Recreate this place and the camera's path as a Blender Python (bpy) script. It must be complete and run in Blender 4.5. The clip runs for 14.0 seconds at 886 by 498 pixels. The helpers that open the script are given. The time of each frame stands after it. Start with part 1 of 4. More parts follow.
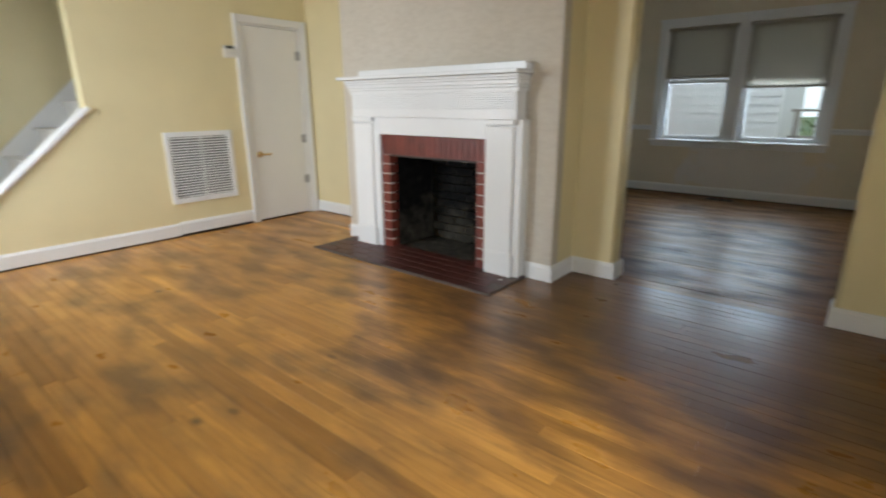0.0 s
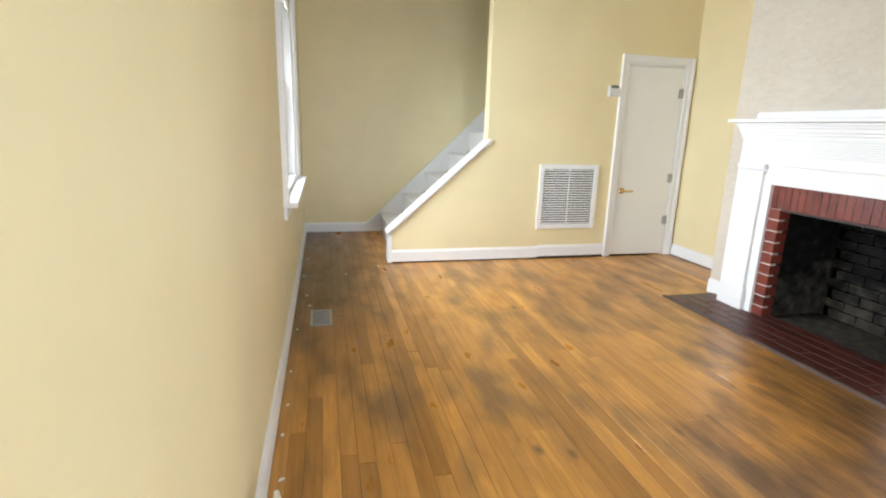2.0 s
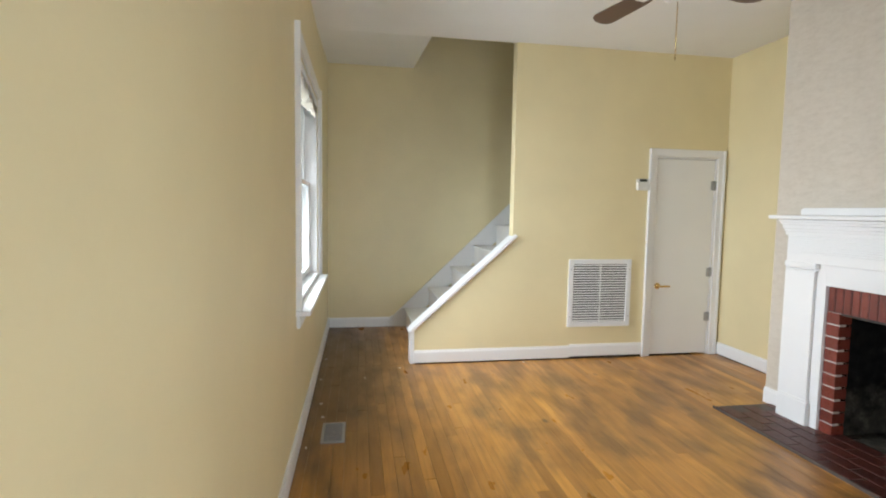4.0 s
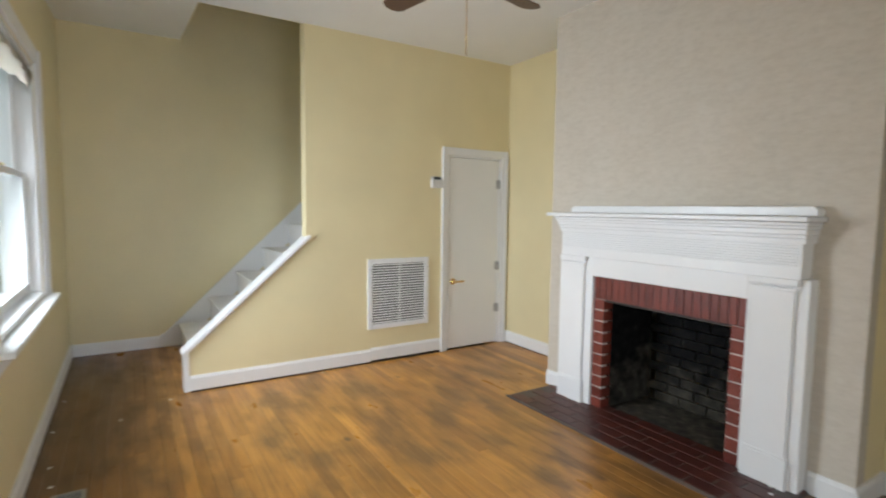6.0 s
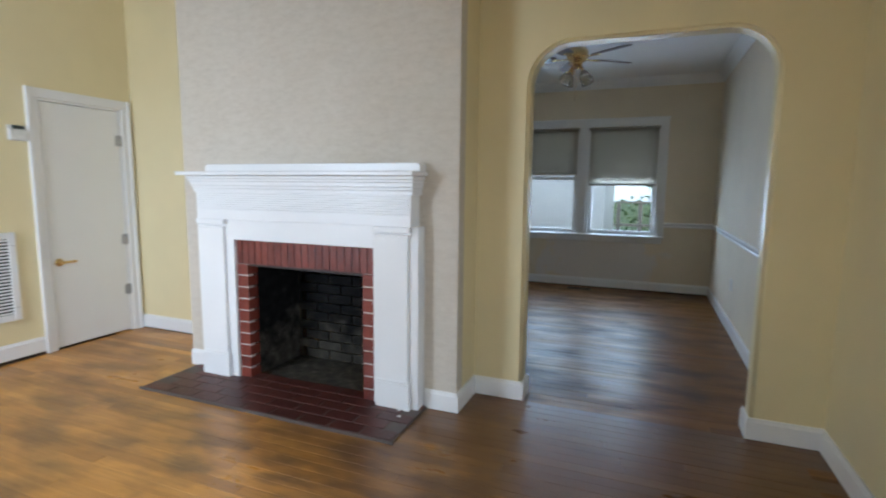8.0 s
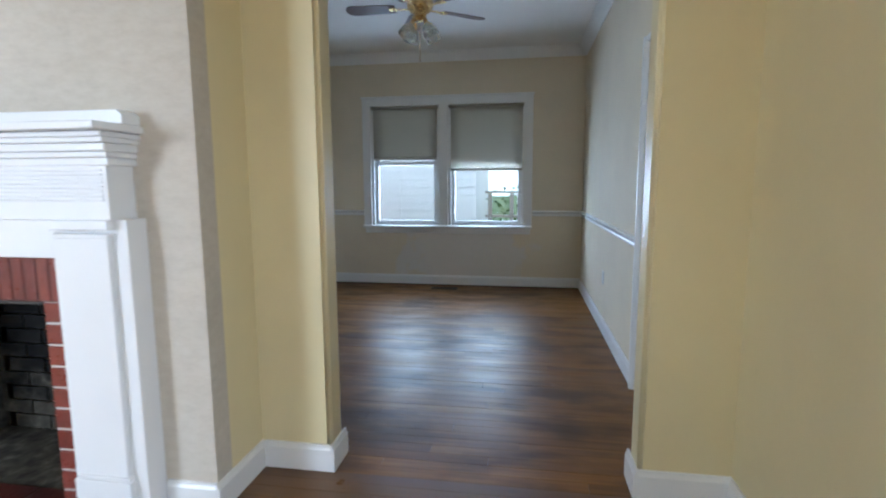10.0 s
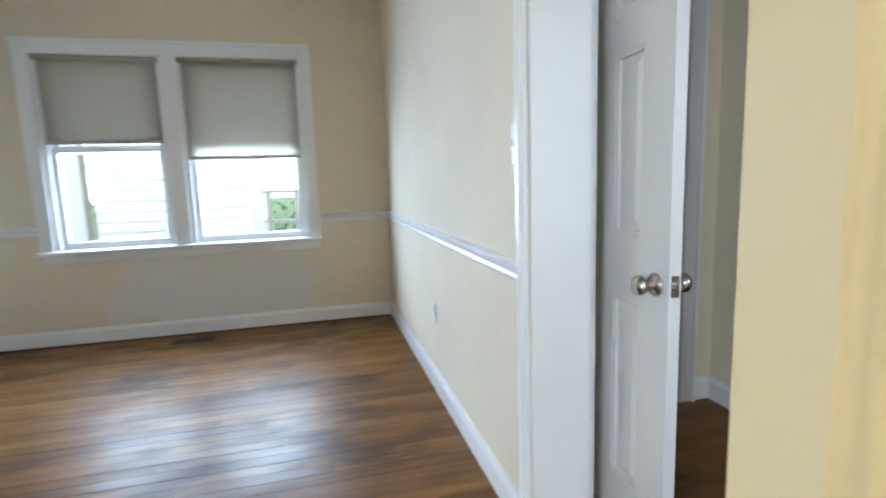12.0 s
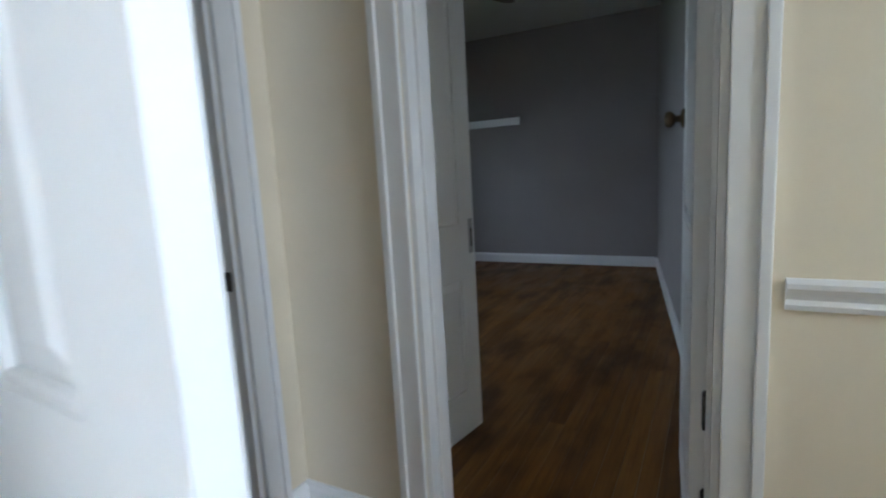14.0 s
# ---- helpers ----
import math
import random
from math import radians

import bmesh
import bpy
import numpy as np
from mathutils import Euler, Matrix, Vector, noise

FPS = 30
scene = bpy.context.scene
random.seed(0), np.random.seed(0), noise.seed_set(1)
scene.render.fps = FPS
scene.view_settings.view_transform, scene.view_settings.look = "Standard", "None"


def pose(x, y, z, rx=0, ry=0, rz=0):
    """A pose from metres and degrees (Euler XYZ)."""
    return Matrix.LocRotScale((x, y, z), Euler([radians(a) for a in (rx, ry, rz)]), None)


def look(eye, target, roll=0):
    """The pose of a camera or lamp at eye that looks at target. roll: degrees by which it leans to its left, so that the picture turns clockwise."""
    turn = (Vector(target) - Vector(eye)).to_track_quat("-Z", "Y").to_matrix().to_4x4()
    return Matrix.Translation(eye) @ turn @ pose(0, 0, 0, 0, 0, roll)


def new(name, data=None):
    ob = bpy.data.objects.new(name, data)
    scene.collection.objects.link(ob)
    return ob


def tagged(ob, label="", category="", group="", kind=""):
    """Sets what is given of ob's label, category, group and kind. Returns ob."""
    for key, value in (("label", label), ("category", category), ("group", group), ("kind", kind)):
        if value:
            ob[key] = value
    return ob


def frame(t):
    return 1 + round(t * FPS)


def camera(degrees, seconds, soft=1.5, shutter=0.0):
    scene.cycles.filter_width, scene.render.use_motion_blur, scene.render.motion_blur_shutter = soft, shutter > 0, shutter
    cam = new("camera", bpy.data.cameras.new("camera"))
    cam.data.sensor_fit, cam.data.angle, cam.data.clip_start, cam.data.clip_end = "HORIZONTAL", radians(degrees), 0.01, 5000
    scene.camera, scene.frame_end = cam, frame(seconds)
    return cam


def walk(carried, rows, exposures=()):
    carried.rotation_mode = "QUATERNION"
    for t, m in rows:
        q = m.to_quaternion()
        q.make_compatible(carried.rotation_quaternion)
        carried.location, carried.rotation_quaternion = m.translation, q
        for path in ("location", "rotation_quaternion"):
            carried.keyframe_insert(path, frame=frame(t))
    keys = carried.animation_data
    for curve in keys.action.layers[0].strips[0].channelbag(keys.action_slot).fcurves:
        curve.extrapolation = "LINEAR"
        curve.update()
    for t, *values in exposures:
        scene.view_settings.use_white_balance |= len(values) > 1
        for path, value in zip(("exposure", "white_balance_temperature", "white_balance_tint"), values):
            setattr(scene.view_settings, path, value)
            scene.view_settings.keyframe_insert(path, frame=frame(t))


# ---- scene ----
cam = camera(82.7, 14.0, soft=2.0, shutter=0.4)
PATH = [
    (0, (0.39, -5.035, 1.253), (1.868, -3.81, 0.695), -0.3),
    (0.5, (0.306, -4.973, 1.297), (1.444, -3.426, 0.738), 0.3),
    (1, (0.309, -4.928, 1.288), (1.119, -3.182, 0.747), 1.2),
    (1.5, (0.27, -4.897, 1.301), (0.844, -3.051, 0.79), 1.5),
    (2, (0.252, -4.862, 1.338), (0.703, -2.971, 0.868), 1.7),
    (2.5, (0.281, -4.838, 1.404), (0.671, -2.915, 1.019), 1.5),
    (3, (0.327, -4.791, 1.439), (0.661, -2.837, 1.173), 1.2),
    (3.2, (0.338, -4.785, 1.451), (0.653, -2.822, 1.226), 1.1),
    (5.3, (0.504, -4.4, 1.465), (1.108, -2.498, 1.342), 0.1),
    (5.5, (0.548, -4.387, 1.493), (1.278, -2.531, 1.352), -0.2),
    (6, (0.502, -4.373, 1.48), (1.563, -2.684, 1.322), 0.7),
    (6.5, (0.498, -4.317, 1.46), (1.848, -2.854, 1.268), 1.1),
    (7, (0.677, -4.335, 1.427), (2.218, -3.08, 1.203), 0.9),
    (7.5, (0.75, -4.404, 1.381), (2.454, -3.383, 1.15), 0.5),
    (8, (0.75, -4.453, 1.382), (2.592, -3.715, 1.134), 0.6),
    (8.5, (0.948, -4.53, 1.355), (2.862, -4.008, 1.104), -0.2),
    (8.7, (1.05, -4.565, 1.35), (2.978, -4.1, 1.09), -0.5),
    (10.8, (2.54, -4.58, 1.225), (4.52, -4.474, 0.975), -0.2),
    (11, (2.717, -4.506, 1.227), (4.7, -4.493, 0.973), -0.4),
    (11.5, (3.12, -4.539, 1.22), (5.093, -4.733, 0.956), -0.9),
    (12, (3.58, -4.655, 1.201), (5.502, -5.134, 0.924), -1.9),
    (12.5, (3.861, -4.698, 1.183), (5.622, -5.6, 0.895), -1.7),
    (13, (4.09, -4.875, 1.181), (5.601, -6.151, 0.885), -3.0),
    (13.5, (4.325, -5.158, 1.164), (5.525, -6.735, 0.892), -2.4),
    (14, (4.458, -5.398, 1.173), (5.396, -7.14, 0.879), -3.2),
]
EXPOSURES = [(0, -1.75, 6100, 10), (1.0, -1.38, 6800, 10), (1.5, -1.1, 6300, 10), (3, -1.25, 5800, 10), (5.3, -1.8, 6200, 10), (7, -1.6, 5400, 10), (8.7, -1.55, 5400, 10), (11, -0.5, 5100, 10), (12, -0.1, 5500, 10), (13, 0.12, 5400, 10), (13.5, 0.6, 5300, 10), (14, 0.58, 5200, 10)]
walk(cam, [(t, look(eye, target, roll)) for t, eye, target, roll in PATH], EXPOSURES)
# ---- light: an overcast day, through the windows and the open front door, plus a hall fill ----
world = bpy.data.worlds.new("sky")
scene.world = world
world.use_nodes = True
sky = world.node_tree.nodes.new("ShaderNodeTexSky")
sky.sky_type, sky.sun_disc = "NISHITA", False
sky.sun_elevation, sky.sun_rotation = radians(45), radians(225)
sky.air_density, sky.dust_density = 1.0, 3.0
world.node_tree.links.new(sky.outputs[0], world.node_tree.nodes["Background"].inputs[0])
world.node_tree.nodes["Background"].inputs[1].default_value = 0.15

sun = new("sun", bpy.data.lights.new("sun", "SUN"))
sun.data.energy, sun.data.angle, sun.data.color = 5.0, radians(35), (1.0, 0.97, 0.93)
sun.matrix_world = look((0, 0, 0), (0.5, 0.5, -0.7))


def window_light(name, place, target, width, height, watts, colour=(0.93, 0.97, 1.0), spread=135):
    lamp = new(name, bpy.data.lights.new(name, "AREA"))
    lamp.data.shape, lamp.data.size, lamp.data.size_y = "RECTANGLE", width, height
    lamp.data.energy, lamp.data.color, lamp.data.spread = watts, colour, radians(spread)
    lamp.matrix_world = look(place, target)
    return lamp


window_light("daylight_living_window", (-0.40, -0.80, 1.64), (3, -1.5, 0.5), 1.3, 1.4, 210)
window_light("daylight_front_door", (1.17, -5.5, 1.1), (1.1, -2, 0.55), 0.85, 1.9, 104)
window_light("daylight_dining_window", (8.2, -3.65, 1.18), (5, -3.7, 0.6), 1.8, 0.72, 140, (0.74, 0.86, 1.0), 170)
window_light("daylight_kitchen_window", (10.5, 0.0, 1.45), (7, 0.0, 0.9), 0.4, 1.0, 26, (0.9, 0.96, 1.0))
# added fill light for the hall, set in an unseen window opening
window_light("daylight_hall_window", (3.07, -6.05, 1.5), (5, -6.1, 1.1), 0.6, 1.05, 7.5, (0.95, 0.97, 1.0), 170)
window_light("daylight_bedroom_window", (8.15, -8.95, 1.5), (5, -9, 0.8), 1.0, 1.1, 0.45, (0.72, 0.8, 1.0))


# ---- materials ----
def material(name):
    m = bpy.data.materials.new(name)
    m.use_nodes = True
    nt = m.node_tree
    return m, nt, nt.nodes["Principled BSDF"]


def node(nt, kind, **values):
    n = nt.nodes.new(kind)
    for key, value in values.items():
        if key in n.inputs:
            n.inputs[key].default_value = value
    return n


def ramp(nt, source, stops):
    r = nt.nodes.new("ShaderNodeValToRGB")
    while len(r.color_ramp.elements) < len(stops):
        r.color_ramp.elements.new(0.5)
    for e, (p, c) in zip(r.color_ramp.elements, stops):
        e.position, e.color = p, (c[0], c[1], c[2], 1)
    nt.links.new(source, r.inputs[0])
    return r.outputs[0]


def blend(nt, factor, a, b, mode="MIX"):
    n = nt.nodes.new("ShaderNodeMix")
    n.data_type, n.blend_type = "RGBA", mode
    for socket, value in ((n.inputs[0], factor), (n.inputs[6], a), (n.inputs[7], b)):
        if hasattr(value, "links"):
            nt.links.new(value, socket)
        elif isinstance(value, (int, float)):
            socket.default_value = value
        else:
            socket.default_value = (value[0], value[1], value[2], 1)
    return n.outputs[2]


def place_of(nt, scale=(1, 1, 1)):
    g = nt.nodes.new("ShaderNodeNewGeometry")
    m = nt.nodes.new("ShaderNodeMapping")
    m.inputs["Scale"].default_value = scale
    nt.links.new(g.outputs["Position"], m.inputs["Vector"])
    return m.outputs[0]


def noise_of(nt, vector, scale, detail=4, rough=0.55):
    n = node(nt, "ShaderNodeTexNoise", Scale=scale, Detail=detail, Roughness=rough)
    nt.links.new(vector, n.inputs["Vector"])
    return n.outputs[0]


def bump(nt, bsdf, height, strength, distance=0.004):
    b = node(nt, "ShaderNodeBump", Strength=strength, Distance=distance)
    nt.links.new(height, b.inputs["Height"])
    nt.links.new(b.outputs[0], bsdf.inputs["Normal"])


def painted(name, colour, rough=0.6, vary=0.06, grain=60, relief=0.12, blotch=1.3, stretch=(1, 1, 1)):
    """Paint on plaster or wood: soft blotches, fine roller or brush grain."""
    m, nt, b = material(name)
    p = place_of(nt, stretch)
    big, fine = noise_of(nt, p, blotch, 5), noise_of(nt, p, grain, 3)
    low, high = [c * (1 - vary) for c in colour], [min(1, c * (1 + vary)) for c in colour]
    c1 = ramp(nt, big, ((0.3, low), (0.7, high)))
    c2 = blend(nt, 0.10, c1, ramp(nt, fine, ((0.35, low), (0.65, high))), "OVERLAY")
    nt.links.new(c2, b.inputs["Base Color"])
    b.inputs["Roughness"].default_value = rough
    bump(nt, b, fine, relief, 0.002)
    return m


def plain(name, colour, rough=0.5, metal=0.0):
    m, nt, b = material(name)
    p = place_of(nt)
    n = noise_of(nt, p, 40, 4)
    nt.links.new(ramp(nt, n, ((0.3, [c * 0.9 for c in colour]), (0.7, [min(1, c * 1.08) for c in colour]))), b.inputs["Base Color"])
    r = ramp(nt, n, ((0.2, [rough * 0.8] * 3), (0.8, [min(1, rough * 1.25)] * 3)))
    nt.links.new(r, b.inputs["Roughness"])
    b.inputs["Metallic"].default_value = metal
    return m


YELLOW = painted("pale_yellow_wall_paint", (0.745, 0.648, 0.40), 0.45, 0.05)
CREAM = painted("cream_dining_wall_paint", (0.72, 0.64, 0.495), 0.85, 0.06)
def patched_material():
    """Cream paint with whitish filler rubbed over the wall under the window."""
    m = painted("cream_paint_with_filler_patches", (0.72, 0.64, 0.495), 0.5, 0.06)
    nt, b = m.node_tree, m.node_tree.nodes["Principled BSDF"]
    base = b.inputs["Base Color"].links[0].from_socket
    far = node(nt, "ShaderNodeVectorMath")
    far.operation = "DISTANCE"
    nt.links.new(place_of(nt, (0, 1, 1.9)), far.inputs[0])
    far.inputs[1].default_value = (0, -3.9, 0.75)
    edge = node(nt, "ShaderNodeMath")
    edge.operation = "MULTIPLY_ADD"
    nt.links.new(noise_of(nt, place_of(nt), 3.2, 5, 0.6), edge.inputs[0])
    edge.inputs[1].default_value = -1.3
    nt.links.new(far.outputs["Value"], edge.inputs[2])
    c = blend(nt, ramp(nt, edge.outputs[0], ((0.05, (0.75, 0.75, 0.75)), (0.2, (0, 0, 0)))), base, (0.72, 0.70, 0.68))
    nt.links.new(c, b.inputs["Base Color"])
    return m


PATCHED = patched_material()
CEILING = painted("ceiling_paint", (0.80, 0.79, 0.76), 0.8, 0.03, 90, 0.2)
TRIM = painted("white_trim_paint", (0.80, 0.80, 0.79), 0.32, 0.03, 25, 0.1, 2.0)
DOORPAINT = painted("white_door_paint", (0.80, 0.80, 0.78), 0.38, 0.03, 35, 0.1, 1.2)
STAIRPAINT = painted("grey_white_stair_paint", (0.82, 0.815, 0.80), 0.45, 0.06, 20, 0.1, 4.0)
BRASS = plain("brass", (0.70, 0.50, 0.22), 0.25, 1.0)
STEEL = plain("satin_nickel", (0.55, 0.52, 0.48), 0.22, 1.0)
DARKMETAL = plain("dark_metal", (0.06, 0.055, 0.05), 0.45, 0.8)
OLDBRASS = plain("tarnished_brass", (0.16, 0.12, 0.07), 0.35, 0.9)
GREYMETAL = plain("grey_hinge_metal", (0.42, 0.42, 0.42), 0.4, 0.7)
PLASTIC = plain("white_plastic", (0.74, 0.73, 0.69), 0.4)
DARKPLASTIC = plain("dark_display", (0.06, 0.07, 0.06), 0.3)
FANWOOD = plain("dark_walnut_fan_blade", (0.10, 0.055, 0.035), 0.4)
BLINDCLOTH = painted("grey_beige_blind_cloth", (0.46, 0.42, 0.355), 0.9, 0.03, 180, 0.2)
def translucent(m, share):
    nt = m.node_tree
    b, out = nt.nodes["Principled BSDF"], nt.nodes["Material Output"]
    t, mix = nt.nodes.new("ShaderNodeBsdfTranslucent"), nt.nodes.new("ShaderNodeMixShader")
    t.inputs[0].default_value = (0.62, 0.58, 0.50, 1)
    mix.inputs[0].default_value = share
    nt.links.new(b.outputs[0], mix.inputs[1])
    nt.links.new(t.outputs[0], mix.inputs[2])
    nt.links.new(mix.outputs[0], out.inputs[0])


translucent(BLINDCLOTH, 0.2)
MORTAR = painted("pale_mortar", (0.55, 0.50, 0.45), 0.9, 0.1, 120, 0.3)
REDMORTAR = painted("dark_red_mortar", (0.10, 0.04, 0.03), 0.7, 0.15, 80, 0.3)
HEARTHMORTAR = painted("dark_worn_mortar", (0.10, 0.08, 0.07), 0.6, 0.25, 60, 0.3, 6.0)
# near-black colour that paints the shade inside the duct, register and keyhole
VOID = plain("dark_recess_shade", (0.02, 0.02, 0.02), 0.8)
FROSTED = plain("clear_ribbed_shade", (0.75, 0.75, 0.72), 0.15)
FROSTED.node_tree.nodes["Principled BSDF"].inputs["Transmission Weight"].default_value = 0.85


def wallpaper_material():
    m, nt, b = material("mottled_beige_wallpaper")
    p = place_of(nt)
    big, mid, fine = noise_of(nt, p, 2.2, 5, 0.6), noise_of(nt, place_of(nt, (1, 0.6, 1.5)), 26, 6, 0.7), noise_of(nt, p, 80, 3)
    c = ramp(nt, mid, ((0.30, (0.50, 0.445, 0.36)), (0.52, (0.58, 0.525, 0.435)), (0.74, (0.64, 0.59, 0.505))))
    c = blend(nt, 0.35, c, ramp(nt, big, ((0.3, (0.52, 0.465, 0.38)), (0.7, (0.62, 0.565, 0.48)))))
    nt.links.new(c, b.inputs["Base Color"])
    b.inputs["Roughness"].default_value = 0.75
    bump(nt, b, mid, 0.25, 0.003)
    return m


# worn: the dark varnish colour, reused for shade painted along the window wall
def floor_material(name, pale, mid, dark, stain, stain_at, rough, worn=None):
    """Old varnished pine: grain along the boards, board-to-board shade, worn grey and dark stains."""
    m, nt, b = material(name)
    info = nt.nodes.new("ShaderNodeObjectInfo")
    island = nt.nodes.new("ShaderNodeNewGeometry")
    add = node(nt, "ShaderNodeMath")
    nt.links.new(info.outputs["Random"], add.inputs[0])
    nt.links.new(island.outputs["Random Per Island"], add.inputs[1])
    shift = node(nt, "ShaderNodeVectorMath")
    shift.operation = "MULTIPLY_ADD"
    nt.links.new(add.outputs[0], shift.inputs[0])
    shift.inputs[1].default_value = (13, 7, 5)
    nt.links.new(place_of(nt), shift.inputs[2])
    stretch = nt.nodes.new("ShaderNodeMapping")
    stretch.inputs["Scale"].default_value = (26, 1.6, 26)
    nt.links.new(shift.outputs[0], stretch.inputs["Vector"])
    grain = noise_of(nt, stretch.outputs[0], 1.6, 6, 0.62)
    wood = ramp(nt, grain, ((0.14, dark), (0.5, mid), (0.88, pale)))
    frac = node(nt, "ShaderNodeMath")
    frac.operation = "FRACT"
    nt.links.new(add.outputs[0], frac.inputs[0])
    tone = ramp(nt, frac.outputs[0], ((0.0, (0.58, 0.53, 0.47)), (0.25, (0.84, 0.81, 0.77)), (0.7, (1.0, 0.98, 0.95)), (1.0, (1.24, 1.22, 1.16))))
    wood = blend(nt, 0.9, wood, tone, "MULTIPLY")
    p = place_of(nt, (1, 0.5, 1))
    big = noise_of(nt, p, 2.0, 3, 0.5)
    spot = noise_of(nt, place_of(nt, (1, 0.40, 1)), 6.0, 4, 0.5)
    both = node(nt, "ShaderNodeMath")
    both.operation = "MULTIPLY"
    nt.links.new(big, both.inputs[0])
    nt.links.new(spot, both.inputs[1])
    lift = node(nt, "ShaderNodeMath")
    lift.operation = "MULTIPLY_ADD"
    nt.links.new(frac.outputs[0], lift.inputs[0])
    lift.inputs[1].default_value = 0.06
    nt.links.new(both.outputs[0], lift.inputs[2])
    s0, s1 = stain_at
    height = lift.outputs[0]
    if worn:
        # bare, greyed boards in front of the stairs
        bare = node(nt, "ShaderNodeVectorMath")
        bare.operation = "DISTANCE"
        nt.links.new(place_of(nt, (1.0, 0.9, 0)), bare.inputs[0])
        bare.inputs[1].default_value = (2.2, -1.05, 0)
        more = node(nt, "ShaderNodeMath")
        nt.links.new(ramp(nt, bare.outputs["Value"], ((0.3, (0.075, 0.075, 0.075)), (1.0, (0, 0, 0)))), more.inputs[0])
        nt.links.new(height, more.inputs[1])
        height = more.outputs[0]
    mask = ramp(nt, height, ((s0, (0, 0, 0)), (s1, (0.58, 0.58, 0.58))))
    wood = blend(nt, mask, wood, stain)
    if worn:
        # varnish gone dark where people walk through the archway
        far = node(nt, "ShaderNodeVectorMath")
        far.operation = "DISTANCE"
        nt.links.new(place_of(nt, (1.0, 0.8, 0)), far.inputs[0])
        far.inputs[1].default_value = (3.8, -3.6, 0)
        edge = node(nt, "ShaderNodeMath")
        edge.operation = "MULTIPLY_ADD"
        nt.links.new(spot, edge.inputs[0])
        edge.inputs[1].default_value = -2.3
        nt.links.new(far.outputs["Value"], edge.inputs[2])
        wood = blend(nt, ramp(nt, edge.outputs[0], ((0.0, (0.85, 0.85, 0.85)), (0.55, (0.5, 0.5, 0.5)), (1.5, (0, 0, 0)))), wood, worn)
        # unworn dark varnish and painted-in shade along the window wall and the stair foot
        side = node(nt, "ShaderNodeVectorMath")
        side.operation = "DISTANCE"
        nt.links.new(place_of(nt, (1.1, 0.35, 0)), side.inputs[0])
        side.inputs[1].default_value = (0.0, 0.05, 0)
        rim = node(nt, "ShaderNodeMath")
        rim.operation = "MULTIPLY_ADD"
        nt.links.new(spot, rim.inputs[0])
        rim.inputs[1].default_value = -0.5
        nt.links.new(side.outputs["Value"], rim.inputs[2])
        wood = blend(nt, ramp(nt, rim.outputs[0], ((0.25, (0.85, 0.85, 0.85)), (0.85, (0, 0, 0)))), wood, worn)
        knots = node(nt, "ShaderNodeTexVoronoi", Scale=1.0)
        nt.links.new(place_of(nt, (2.6, 1.5, 1)), knots.inputs["Vector"])
        wood = blend(nt, ramp(nt, knots.outputs["Distance"], ((0.02, (0.8, 0.8, 0.8)), (0.075, (0, 0, 0)))), wood, (0.07, 0.04, 0.022))
    streak = noise_of(nt, place_of(nt, (16, 0.7, 1)), 1.0, 4, 0.6)
    wood = blend(nt, ramp(nt, streak, ((0.56, (0, 0, 0)), (0.78, (0.38, 0.38, 0.38)))), wood, [c * 0.35 for c in mid])
    scratch = noise_of(nt, place_of(nt, (60, 6, 1)), 1.0, 5, 0.7)
    wood = blend(nt, ramp(nt, scratch, ((0.62, (0, 0, 0)), (0.78, (0.5, 0.5, 0.5)))), wood, [c * 0.45 for c in mid])
    nt.links.new(wood, b.inputs["Base Color"])
    r = ramp(nt, spot, ((0.25, [rough * 0.75] * 3), (0.75, [min(1, rough * 1.5)] * 3)))
    nt.links.new(r, b.inputs["Roughness"])
    b.inputs["Coat Weight"].default_value = 0.15
    b.inputs["Coat Roughness"].default_value = 0.2
    bump(nt, b, grain, 0.12, 0.002)
    return m


def brick_material(name, low, high, rough, soot=0.0):
    m, nt, b = material(name)
    info = nt.nodes.new("ShaderNodeObjectInfo")
    p = place_of(nt)
    n, fine = noise_of(nt, p, 9, 5, 0.6), noise_of(nt, p, 70, 4)
    c = ramp(nt, info.outputs["Random"], ((0.0, low), (1.0, high)))
    c = blend(nt, 0.5, c, ramp(nt, n, ((0.25, [v * 0.5 for v in low]), (0.75, [v * 1.25 for v in high]))))
    nt.links.new(c, b.inputs["Base Color"])
    nt.links.new(ramp(nt, fine, ((0.3, [rough * 0.7] * 3), (0.7, [rough * 1.3] * 3))), b.inputs["Roughness"])
    bump(nt, b, fine, 0.25, 0.003)
    return m


